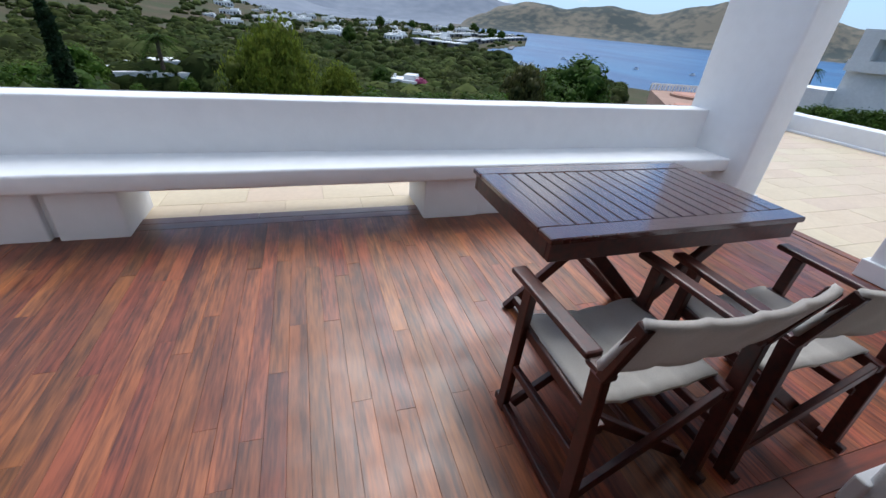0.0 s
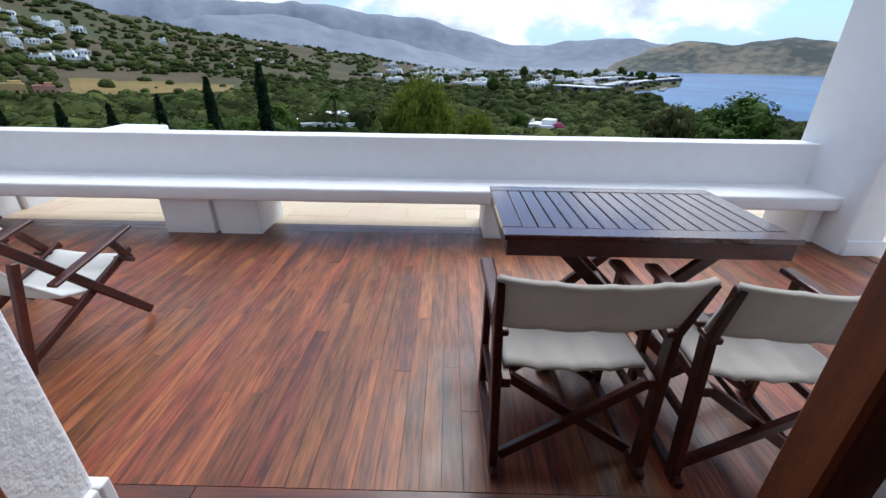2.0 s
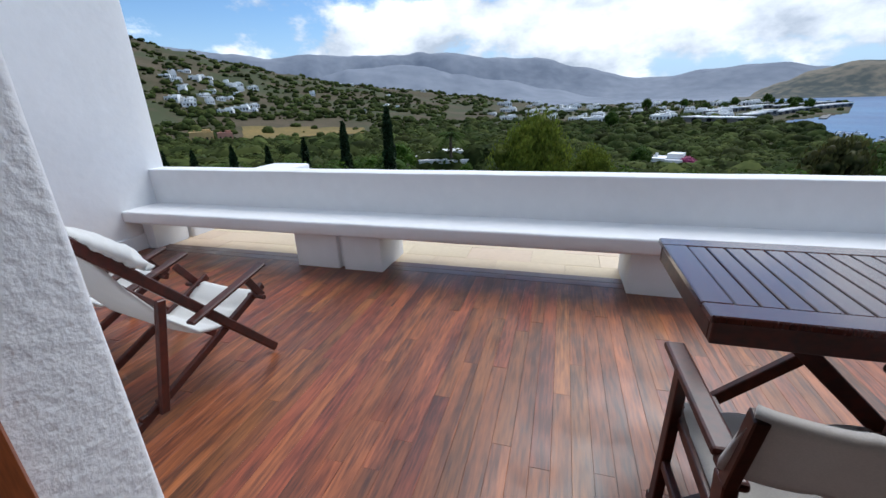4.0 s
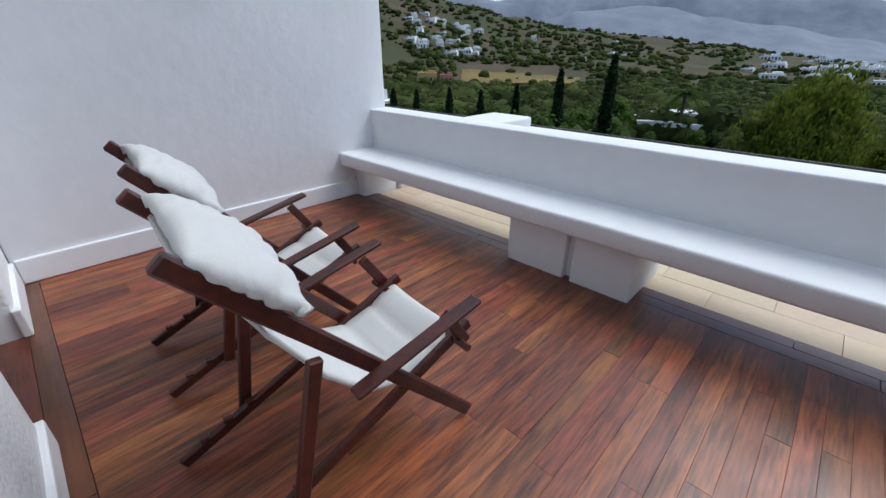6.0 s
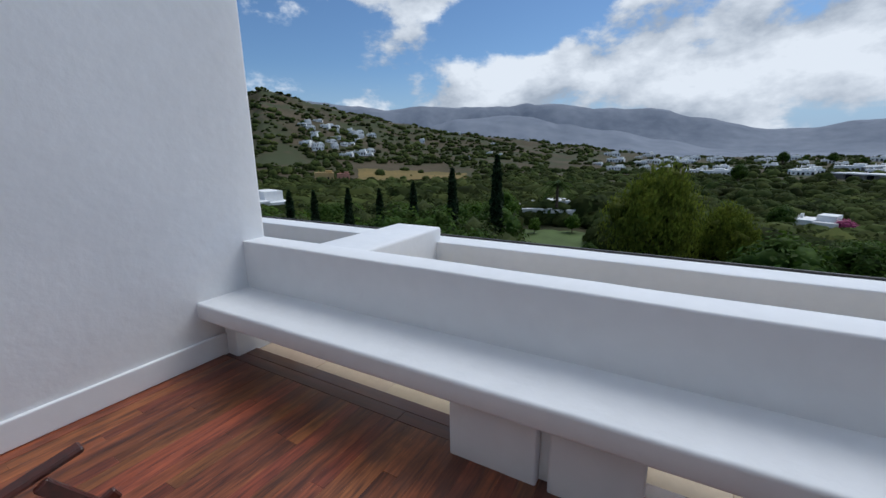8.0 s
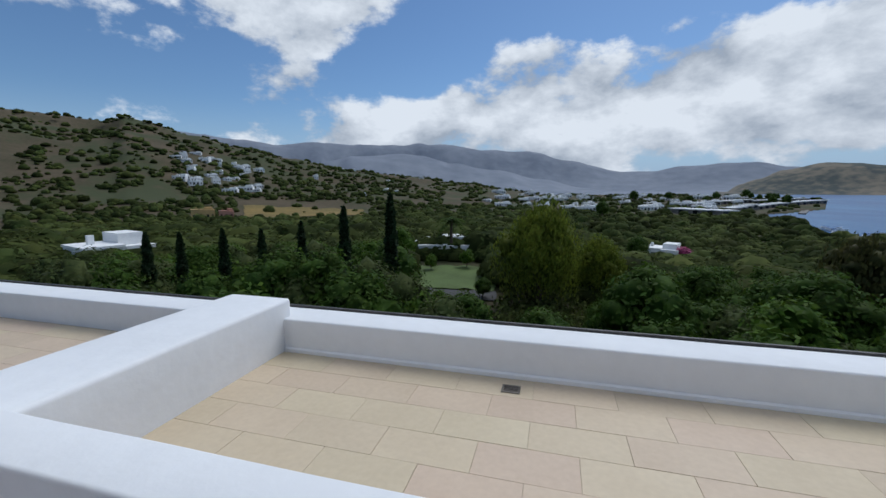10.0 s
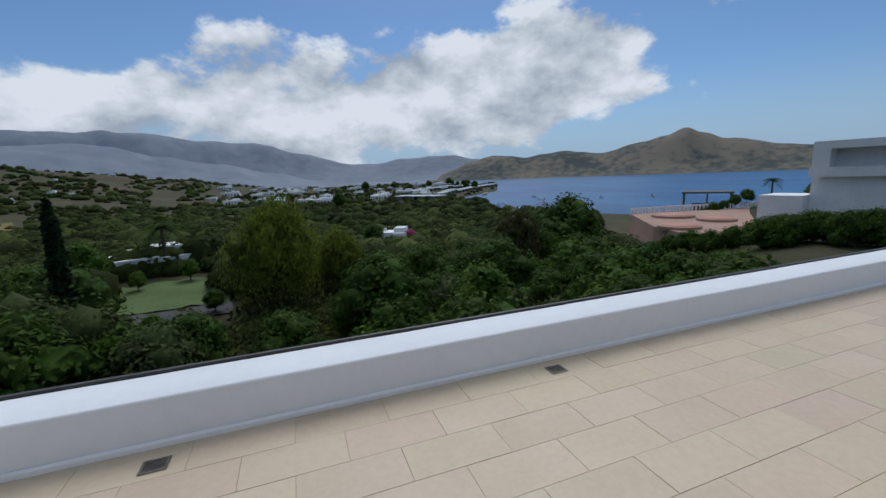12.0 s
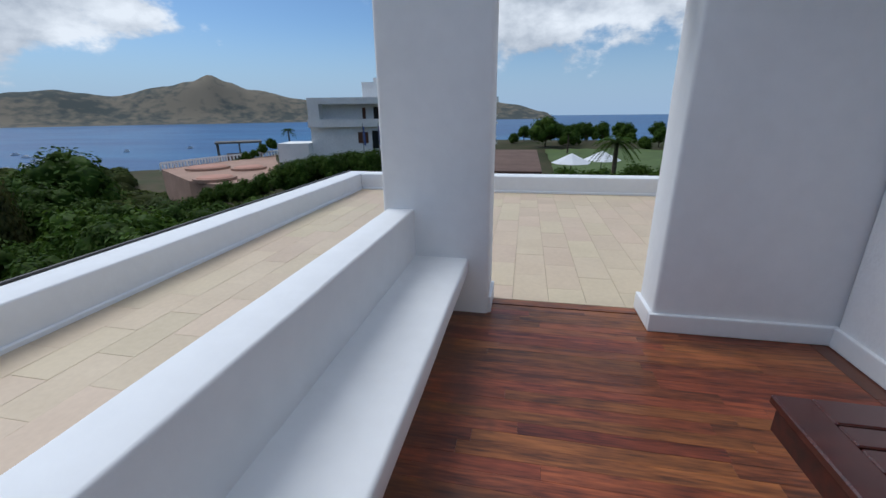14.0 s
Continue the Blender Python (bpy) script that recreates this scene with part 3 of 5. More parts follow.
def armchair():
    """A folding canvas armchair; the sitter faces +y, the rear feet on y = 0."""
    c = empty("folding_armchair", None, "dark red wooden folding armchair with beige canvas seat and back", "chair", "chairs round the table")
    w = 0.262
    for s in (-1, 1):
        part("back_post", bar((s * w, 0.02, 0.0), (s * (w + 0.018), 0.055, 0.60), 0.03, 0.05), M_MAHOG, c)
        part("back_upright", bar((s * (w + 0.018), 0.05, 0.58), (s * (w + 0.034), -0.022, 0.82), 0.026, 0.032), M_MAHOG, c)
        part("front_post", bar((s * w, 0.45, 0.0), (s * w, 0.43, 0.60), 0.03, 0.045), M_MAHOG, c)
        bm = bmesh.new()
        add_box(bm, (s * (w + 0.006) - 0.028, 0.10, 0.602), (s * (w + 0.006) + 0.028, 0.52, 0.626), 0.008, 2)
        add_box(bm, (s * (w + 0.006) - 0.022, 0.03, 0.588), (s * (w + 0.006) + 0.022, 0.11, 0.612), 0.008, 2)
        part("armrest", bm, M_MAHOG, c)
        part("foot_runner", bar((s * w, -0.03, 0.028), (s * w, 0.50, 0.028), 0.026, 0.034), M_MAHOG, c)
        part("side_rail", bar((s * (w - 0.022), 0.03, 0.40), (s * (w - 0.022), 0.47, 0.42), 0.03, 0.04), M_MAHOG, c)
        part("side_brace", bar((s * w, 0.05, 0.26), (s * w, 0.45, 0.24), 0.022, 0.034), M_MAHOG, c)
    for yy in (0.045, 0.42):
        part("cross_leg", bar((-w + 0.02, yy, 0.05), (w - 0.03, yy, 0.40), 0.024, 0.04, 0.003, (0, 1, 0)), M_MAHOG, c)
        part("cross_leg", bar((w - 0.02, yy + 0.03, 0.05), (-w + 0.03, yy + 0.03, 0.40), 0.024, 0.04, 0.003, (0, 1, 0)), M_MAHOG, c)
    part("pivot_bar", tube((0, 0.04, 0.225), (0, 0.455, 0.225), 0.011), M_MAHOG, c)

    def seat(u, v):
        x = (u - 0.5) * 2 * (w - 0.02)
        sag = 0.022 * (1 - (2 * u - 1) ** 2)
        rib = 0.010 * abs(math.sin(u * math.pi * 4)) ** 0.5
        return x, 0.085 + v * 0.395, 0.436 - sag + rib + 0.004 * noise.noise((x * 9, v * 5, 1))

    def back(u, v):
        x = (u - 0.5) * 2 * (w + 0.045)
        bow = 0.045 * (1 - (2 * u - 1) ** 2)
        return x, 0.045 - 0.075 * v - bow * 0.7 - 0.009 * abs(math.sin(u * math.pi * 4)) ** 0.5, 0.628 + 0.198 * v - 0.012 * v * (1 - (2 * u - 1) ** 2) + 0.006 * noise.noise((x * 7, v * 3, 4))

    part("seat", cloth(seat, 24, 10, 0.012), M_CANVAS, c, "", True)
    part("backrest", cloth(back, 24, 8, 0.022), M_CANVAS, c, "", True)
    return c


chair = armchair()
chair.matrix_basis = pose(4.725, 1.02, 0, 0, 0, 1)
copy_thing(chair, pose(5.37, 0.985, 0, 0, 0, -2))


def deck_chair():
    """A folding deck chair; the sitter faces +y, the rear feet on y = 0."""
    c = empty("deck_chair", None, "dark red wooden folding deck chair with white canvas sling", "deck chair", "deck chairs")
    w = 0.24
    for s in (-1, 1):
        part("long_rail", bar((s * w, 0.925, 0.022), (s * w, 0.135, 0.935), 0.028, 0.046, 0.006), M_MAHOG, c)
        part("seat_rail", bar((s * (w - 0.03), 0.045, 0.024), (s * (w - 0.03), 0.945, 0.405), 0.024, 0.042, 0.005), M_MAHOG, c)
        part("support_leg", bar((s * (w + 0.027), 0.37, 0.60), (s * (w + 0.004), 0.27, 0.10), 0.024, 0.04, 0.004), M_MAHOG, c)
        bm = bmesh.new()
        add_bar(bm, (s * (w + 0.045), 0.45, 0.445), (s * (w + 0.045), 0.905, 0.555), 0.05, 0.02, 0.006)
        part("armrest", bm, M_MAHOG, c)
        part("arm_post", bar((s * (w + 0.008), 0.80, 0.52), (s * (w - 0.002), 0.905, 0.36), 0.022, 0.04, 0.004), M_MAHOG, c)
        part("bolt", tube((s * (w - 0.055), 0.87, 0.375), (s * (w + 0.05), 0.87, 0.375), 0.013), M_MAHOG, c)
        for k in range(3):
            yy = 0.11 + 0.08 * k
            part("notch", box((s * (w - 0.03) - 0.012, yy, 0.03 + yy * 0.39), (s * (w - 0.03) + 0.012, yy + 0.03, 0.049 + yy * 0.39), 0.003), M_MAHOG, c)
    part("head_rail", bar((-w + 0.014, 0.185, 0.87), (w - 0.014, 0.185, 0.87), 0.028, 0.04), M_MAHOG, c)
    part("front_rail", bar((-w - 0.01, 0.915, 0.40), (w + 0.01, 0.915, 0.40), 0.028, 0.036), M_MAHOG, c)
    part("rear_foot_rail", bar((-w + 0.018, 0.06, 0.03), (w - 0.018, 0.06, 0.03), 0.03, 0.036), M_MAHOG, c)
    part("front_foot_rail", bar((-w + 0.014, 0.90, 0.06), (w - 0.014, 0.90, 0.06), 0.024, 0.03), M_MAHOG, c)
    part("leg_bar", bar((-w - 0.0, 0.29, 0.13), (w + 0.0, 0.29, 0.13), 0.022, 0.026), M_MAHOG, c)

    def sling(u, v):
        x = (u - 0.5) * 2 * (w - 0.045)
        y = 0.18 + 0.735 * v
        hang = 0.885 - 0.47 * v - 0.30 * math.sin(math.pi * v) ** 1.15 - 0.03 * v
        return x, y, hang - 0.012 * (1 - (2 * u - 1) ** 2) + 0.011 * abs(math.sin(v * math.pi * 6)) ** 0.5

    part("sling", cloth(sling, 10, 42, 0.012), M_WCANVAS, c, "white quilted canvas sling", True)

    def pillow(u, v):
        x = (u - 0.5) * 2 * (w + 0.012 + 0.035 * v)
        puff = (max(0, 1 - abs(2 * u - 1) ** 3.0) * max(0, 1 - abs(2 * v - 1) ** 2.4)) ** 0.5
        sag = (2 * u - 1) ** 2 * 0.030 * v
        y = 0.175 + 0.205 * v + 0.030 * puff
        z = 0.925 - 0.175 * v + 0.055 * puff + 0.02 * v ** 3 - sag
        f = 0.007 * noise.noise((x * 14 + v * 8, v * 7, 2)) + 0.006 * math.sin(u * 34 + 5 * v + 2 * noise.noise((u * 4, v * 3, 7))) * smooth_step(v)
        return x * (1 + 0.03 * math.sin(v * 5)), y + f, z + f

    def smooth_step(v):
        return max(0.0, min(1.0, (v - 0.35) / 0.5)) ** 2

    part("pillow", cloth(pillow, 26, 22, 0.03), M_WCANVAS, c, "soft white head pillow", True)
    return c


lounger = deck_chair()
lounger.matrix_basis = pose(2.235, 1.10, 0, 0, 0, -5)
copy_thing(lounger, pose(1.45, 1.20, 0, 0, 0, -5))


def wall_lamp():
    c = empty("wall_lamp", pose(0.0, 2.31, 1.80), "round bronze bulkhead wall lamp with a caged frosted glass", "wall lamp")
    bm = bmesh.new()
    add_tube(bm, (-0.005, 0, 0), (0.035, 0, 0), 0.105, 0.10, 28)
    part("base", bm, M_BRONZE, c)
    bm = bmesh.new()
    bmesh.ops.create_uvsphere(bm, u_segments=24, v_segments=12, radius=0.088, matrix=Matrix.Translation((0.03, 0, 0)) @ Matrix.Diagonal((0.72, 1, 1, 1)))
    part("diffuser", bm, M_FROST, c, "", True)
    for k in range(2):
        bm = bmesh.new()
        pts = []
        for i in range(13):
            a = math.pi * i / 12
            off = 0.034 if k else -0.034
            pts.append(Vector((0.03 + 0.072 * math.sin(a), math.cos(a) * 0.095, off)))
        for p, q in zip(pts, pts[1:]):
            add_tube(bm, p, q, 0.006, 0.006, 6)
        part("guard", bm, M_BRONZE, c)
    bm = bmesh.new()
    pts = [Vector((0.03 + 0.075 * math.sin(math.pi * i / 12), 0, math.cos(math.pi * i / 12) * 0.095)) for i in range(13)]
    for p, q in zip(pts, pts[1:]):
        add_tube(bm, p, q, 0.006, 0.006, 6)
    part("guard", bm, M_BRONZE, c)
    bm = bmesh.new()
    pts = [Vector((0.037, 0.098 * math.cos(2 * math.pi * i / 24), 0.098 * math.sin(2 * math.pi * i / 24))) for i in range(25)]
    for p, q in zip(pts, pts[1:]):
        add_tube(bm, p, q, 0.009, 0.009, 6)
    part("rim", bm, M_BRONZE, c)
    for a in (90, 215, 325):
        r = radians(a)
        part("lug", tube((0.0, 0.108 * math.cos(r), 0.108 * math.sin(r)), (0.028, 0.112 * math.cos(r), 0.112 * math.sin(r)), 0.016), M_BRONZE, c)


wall_lamp()


def drain(x, y):
    c = empty("floor_drain", pose(x, y, -0.006), "small square metal drain grate set in the tiles", "drain", "terrace drains")
    bm = bmesh.new()
    for a, b in (((-0.07, -0.06, 0), (0.07, -0.045, 0.004)), ((-0.07, 0.045, 0), (0.07, 0.06, 0.004)), ((-0.07, -0.0445, 0), (-0.055, 0.0445, 0.004)), ((0.055, -0.0445, 0), (0.07, 0.0445, 0.004))):
        add_box(bm, a, b)
    part("frame", bm, M_STEEL, c)
    part("sump", box((-0.054, -0.044, -0.003), (0.054, 0.044, 0.0)), M_BLACK, c)
    for i in range(5):
        yy = -0.036 + i * 0.018
        part("slat", box((-0.054, yy - 0.004, 0.0005), (0.054, yy + 0.004, 0.003)), M_STEEL, c)


drain(2.28, 5.80)
drain(4.965, 5.82)


# ---- land and sea ----
def lerp_table(table, a):
    if a <= table[0][0]:
        return table[0][1]
    for (a0, v0), (a1, v1) in zip(table, table[1:]):
        if a <= a1:
            t = (a - a0) / (a1 - a0)
            t = t * t * (3 - 2 * t)
            return v0 + (v1 - v0) * t
    return table[-1][1]


def smooth(a, b, x):
    t = min(1, max(0, (x - a) / (b - a)))
    return t * t * (3 - 2 * t)


SEA_Z = -25.0
SHORE = ((20.6, 9000), (21.6, 1500), (22.4, 430), (24.5, 380), (28, 300), (33, 262), (45, 240), (58, 200), (70, 235), (85, 330), (110, 400), (150, 700), (165, 9000))
FAR = ((-70, 7.0), (-54, 7.0), (-49, 6.9), (-46, 6.6), (-41, 6.0), (-37.6, 5.7), (-32.7, 6.2), (-28.8, 5.8), (-24, 5.85), (-18.7, 6.05), (-15.7, 6.05), (-9.5, 5.3), (-4, 5.0), (1.4, 3.6), (8.9, 2.1), (11.7, 2.0), (15, 2.6), (22, 2.85), (25, 2.2), (29, 1.0), (32, -1))
LEFT = ((-75, 7.0), (-54, 7.1), (-52.4, 7.8), (-51, 7.4), (-46, 6.0), (-41, 4.6), (-35.4, 3.5), (-27.6, 2.5), (-20, 1.6), (-12, 0.6), (-6, -0.3), (0, -1))
MID = ((-36, 1.0), (-30.3, 3.6), (-27.5, 4.3), (-21.7, 4.75), (-18, 4.4), (-14, 3.2), (-8, 2.4), (-2, 1.2), (4, 0), (8, -1))
ISLE = ((19, -1), (20.5, 0.3), (22.1, 0.9), (24.4, 1.95), (27.6, 2.6), (29.6, 2.5), (32, 2.1), (34.2, 2.5), (36.8, 2.85), (39, 2.5), (41.2, 2.3), (46.4, 3.4), (48.7, 3.9), (50.7, 4.65), (52.5, 4.0), (54.9, 3.2), (60.1, 2.1), (62.5, 1.8), (75, 1.7), (85, 1.7), (88, 1.2), (92, 0.2), (94, -1))

PENINSULA = ((20, 440), (22.4, 470), (25, 540), (27.8, 640), (28.4, 700))
# how high the tops of the near trees reach, in degrees by bearing
CANOPY = ((-58, -6.5), (-22, -7.0), (-20.5, -14.0), (-7.5, -14.5), (-5, -16.5), (6, -15), (11, -9.5), (28, -8.5), (31, -6.0), (38.5, -5.2), (41, -7.2), (45, -8.2), (52, -9.6), (62, -9.3), (70, -8.0))


def from_terrace(az, r):
    """The bearing and distance from the origin of what lies at az and r from the terrace's middle."""
    x, y = 2.9 + r * math.sin(radians(az)), 3.25 + r * math.cos(radians(az))
    return math.degrees(math.atan2(x, y)), math.hypot(x, y)


def ground_z(x, y):
    r = math.hypot(x, y)
    az = math.degrees(math.atan2(x, y))
    near = lerp_table(((-80, -7.0), (-40, -9.5), (35, -10.5), (52, -7.5), (62, -5.2), (110, -4.5)), az)
    z = near + (-21.0 - near) * smooth(lerp_table(((-4, 45), (8, 22), (45, 22), (60, 95)), az), lerp_table(((-4, 300), (8, 165), (48, 165), (60, 260)), az), r)
    z += noise.noise((x * 0.02, y * 0.02, 0.3)) * 1.2 * smooth(30, 120, r)
    s = lerp_table(SHORE, az) if az > -60 else 9000
    z = z + (-32 - z) * smooth(s - 12, s + 25, r) if r > s - 12 else z
    # the flat point with the bungalows, beyond the little harbour
    if 20 < az < 28.4 and r > 400:
        lo = lerp_table(PENINSULA, az)
        z = max(z, -32 + 8.8 * smooth(lo - 6, lo + 6, r) * (1 - smooth(1250, 1330, r)) * (1 - smooth(27.9, 28.3, az)))
    rough = 1 + 0.20 * noise.fractal((x * 0.0032, y * 0.0032, 2.0), 1.0, 2.0, 6)
    for table, r0, w in ((FAR, 3600, 420), (LEFT, 1000, 420), (MID, 2100, 420), (ISLE, 2350, 200)):
        if abs(r - r0) < 3 * w and az < 120:
            e = lerp_table(table, az)
            if e > -0.8:
                top = 1.5 + r0 * math.tan(radians(e)) + 25
                fall = math.exp(-((r - r0) / w) ** 2) if r < r0 else math.exp(-((r - r0) / (w * 1.6)) ** 2)
                z = max(z, -33 + (top + 8) * fall * (rough if fall < 0.93 else 1.0 + (rough - 1) * 0.3))
    return z


def make_ground():
    radii = [0.0]
    r = 14.0
    while r < 4700:
        radii.append(r)
        r *= 1.035 if r > 60 else 1.09
    azs = [-78 + 0.5 * i for i in range(401)] + [122 + 4 * (i + 1) for i in range(39)]
    verts, faces = [], []
    for r in radii:
        for a in azs:
            x, y = r * math.sin(radians(a)), r * math.cos(radians(a))
            verts.append((x, y, -10.5 if r == 0 else ground_z(x, y)))
    n = len(azs)
    for i in range(len(radii) - 1):
        for j in range(n):
            k = (j + 1) % n
            faces.append((i * n + j, (i + 1) * n + j, (i + 1) * n + k, i * n + k))
    def sheet_of(name, pick, mat, label, category):
        me = bpy.data.meshes.new(name)
        me.from_pydata(verts, [], [f[::-1] for f in faces if pick(f[0] // n, f[0] % n)])
        me.materials.append(mat)
        for p in me.polygons:
            p.use_smooth = True
        me.update()
        tagged(new(name, me), label, category, kind="structure")

    def zone(i, j):
        return "near" if radii[i] < 95 else "land" if radii[i] < 1480 else "isle" if radii[i] < 2720 and 18.3 < azs[j] < 120 else "mountain"

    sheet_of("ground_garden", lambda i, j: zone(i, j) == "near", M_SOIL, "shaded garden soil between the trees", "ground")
    sheet_of("ground", lambda i, j: zone(i, j) == "land", M_GROUND, "dry hilly coast with scrub and bare earth", "ground")
    sheet_of("backdrop_islands", lambda i, j: zone(i, j) == "isle", M_ISLE, "dry brown islands across the bay", "hills")
    sheet_of("backdrop_mountains", lambda i, j: zone(i, j) == "mountain", M_MOUNT, "bare grey mountains under cloud, distance haze put into their colour", "mountains")
    bm = bmesh.new()
    bmesh.ops.create_circle(bm, cap_ends=True, segments=96, radius=4900, matrix=Matrix.Translation((0, 0, SEA_Z)))
    structure("water", bm, M_SEA, "deep blue rippled sea of the bay", "sea")


make_ground()


def at(az, r, dz=0.0):
    x, y = r * math.sin(radians(az)), r * math.cos(radians(az))
    return Vector((x, y, ground_z(x, y) + dz))


def leaf_quads(rng, points, size, up=0.4, droop=0.0, outward=None):
    """Small bent leaf sprays at the given points, as vertex and face lists."""
    verts, faces = [], []
    for k, p in enumerate(points):
        n = Vector((rng.gauss(0, 1), rng.gauss(0, 1), rng.gauss(0, 1) + up))
        if outward:
            n = n * 0.42 + outward[k] * 1.1
        n.normalize()
        t = n.orthogonal().normalized()
        t = Matrix.Rotation(rng.uniform(0, 6.28), 3, n) @ t
        if droop:
            t = (t * (1 - droop) + Vector((0, 0, -1)) * droop).normalized()
        b = n.cross(t).normalized()
        s = size * rng.uniform(0.6, 1.4)
        i = len(verts)
        verts += [p - t * s, p + b * s * 0.5 + n * s * 0.12, p + t * s, p - b * s * 0.5 + n * s * 0.12]
        faces += [(i, i + 1, i + 2), (i, i + 2, i + 3)]
    return verts, faces


def mesh_from(name, verts, faces, mat):
    me = bpy.data.meshes.new(name)
    me.from_pydata(verts, [], faces)
    me.polygons.foreach_set("use_smooth", [True] * len(me.polygons))
    me.materials.append(mat)
    return me


def add_limb(bm, p, q, r1, r2):
    add_tube(bm, p, q, r1, r2, 6)


def tree(name, label, seed, height, width, mat, leaves=1500, leaf=0.16, kind="round", lobes=11):
    rng = random.Random(seed)
    t = empty(name, None, label, "tree")
    bm = bmesh.new()
    base = height * (0.28 if kind != "shrub" else 0.1)
    centres = []
    add_limb(bm, (0, 0, -0.4), (0.05, 0.0, base), height * 0.028, height * 0.02)
    for i in range(lobes):
        a = i * 2.4 + rng.uniform(-0.4, 0.4)
        f = (i + 0.5) / lobes
        h = base + (height - base) * (0.15 + 0.72 * f)
        rad = width / 2 * 0.62 * math.sin(math.pi * (0.25 + 0.68 * f)) * rng.uniform(0.75, 1.15)
        c = Vector((math.cos(a) * rad, math.sin(a) * rad, h))
        centres.append((c, width * rng.uniform(0.17, 0.27)))
        add_limb(bm, (0.03, 0, base * rng.uniform(0.7, 1.0)), c, height * 0.011, height * 0.003)
    part("trunk", bm, M_BARK, t)
    pts, dirs = [], []
    middle = Vector((0, 0, base + (height - base) * 0.35))
    while len(pts) < leaves:
        c, s = rng.choice(centres)
        d = Vector((rng.gauss(0, 1), rng.gauss(0, 1), rng.gauss(0, 0.8) + 0.15)).normalized()
        p = c + d * s * rng.uniform(0.55, 1.12) ** 0.6
        if kind == "weeping":
            p.z -= abs(rng.gauss(0, 1)) * height * 0.09 * (0.4 + math.hypot(p.x, p.y) / width * 2)
        if p.z > base * 0.35:
            pts.append(p)
            dirs.append((d + (p - middle).normalized() * 0.6).normalized())
    v, f = leaf_quads(rng, pts, leaf, 0.5, 0.75 if kind == "weeping" else 0.0, dirs)
    for c, s in centres:
        bm = bmesh.new()
        bmesh.ops.create_icosphere(bm, subdivisions=2, radius=s * (0.5 if kind == "weeping" else 0.62), matrix=Matrix.Translation(c))
        k = len(v)
        for q in bm.verts:
            q.co += noise.noise_vector(q.co * (3.5 / s)) * s * 0.42
            v.append(q.co.copy())
        bm.verts.index_update()
        f += [tuple(q.index + k for q in face.verts) for face in bm.faces]
        bm.free()
    ob = new("crown", mesh_from("crown", v, f, mat))
    ob.parent = t
    return t


def cypress(seed, height):
    rng = random.Random(seed)
    t = empty("cypress_tree", None, "slim dark green pointed cypress", "tree", "cypresses")
    part("trunk", tube((0, 0, -0.5), (0, 0, height * 0.9), 0.11, 0.02, 6), M_BARK, t)
    pts = []
    for _ in range(2600):
        f = rng.random() ** 0.85
        rad = 0.62 * (1 - f) ** 0.55 * min(1, 0.5 + f * 6) * rng.uniform(0.6, 1.05) * (1 + 0.15 * math.sin(f * 31))
        a = rng.uniform(0, 6.28)
        pts.append(Vector((math.cos(a) * rad, math.sin(a) * rad, 0.3 + f * (height - 0.3))))
    v, f = leaf_quads(rng, pts, 0.16, 0.2, 0.0)
    ob = new("crown", mesh_from("crown", v, f, M_CYP))
    ob.parent = t
    return t


def palm(seed, height, label="tall palm with a shaggy crown of fronds"):
    rng = random.Random(seed)
    t = empty("palm_tree", None, label, "palm tree", "palms")
    bm = bmesh.new()
    for i in range(9):
        z0, z1 = height * i / 9, height * (i + 1) / 9
        add_tube(bm, (0, 0, z0 - (0.5 if i == 0 else 0)), (0, 0, z1), 0.26 - 0.006 * i, 0.22 - 0.006 * i, 8)
    part("trunk", bm, M_PALMBARK, t)
    verts, faces = [], []
    for k in range(44):
        a = k * 2.4
        lift = rng.uniform(-0.55, 1.1)
        d = Vector((math.cos(a), math.sin(a), 0))
        s = Vector((-math.sin(a), math.cos(a), 0))
        L = rng.uniform(1.7, 2.3)
        for j in range(14):
            u = (j + 1) / 14
            c = Vector((0, 0, height)) + d * (L * u * math.cos(lift * (1 - u * 0.3))) + Vector((0, 0, L * (u * math.sin(lift) - 0.65 * u * u)))
            for sg in (-1, 1):
                i = len(verts)
                tip = c + s * sg * 0.42 * (1 - 0.6 * u) + d * 0.22 + Vector((0, 0, -0.16))
                verts += [c - d * 0.07, c + d * 0.07, tip]
                faces.append((i, i + 1, i + 2))
    ob = new("crown", mesh_from("crown", verts, faces, M_LEAF))
    ob.parent = t
    return t


def put(ob, az, r, turn=0.0, size=1.0, dz=-0.1):
    m = Matrix.Translation(at(az, r, dz)) @ Matrix.Rotation(turn, 4, "Z") @ Matrix.Diagonal((size, size, size, 1))
    if ob.get("placed"):
        c = ob.copy()
        made = copy_thing(ob, Matrix.Identity(4))
        bpy.data.objects.remove(c)
        made.matrix_world = m
        return made
    ob["placed"] = 1
    ob.matrix_world = m
    return ob


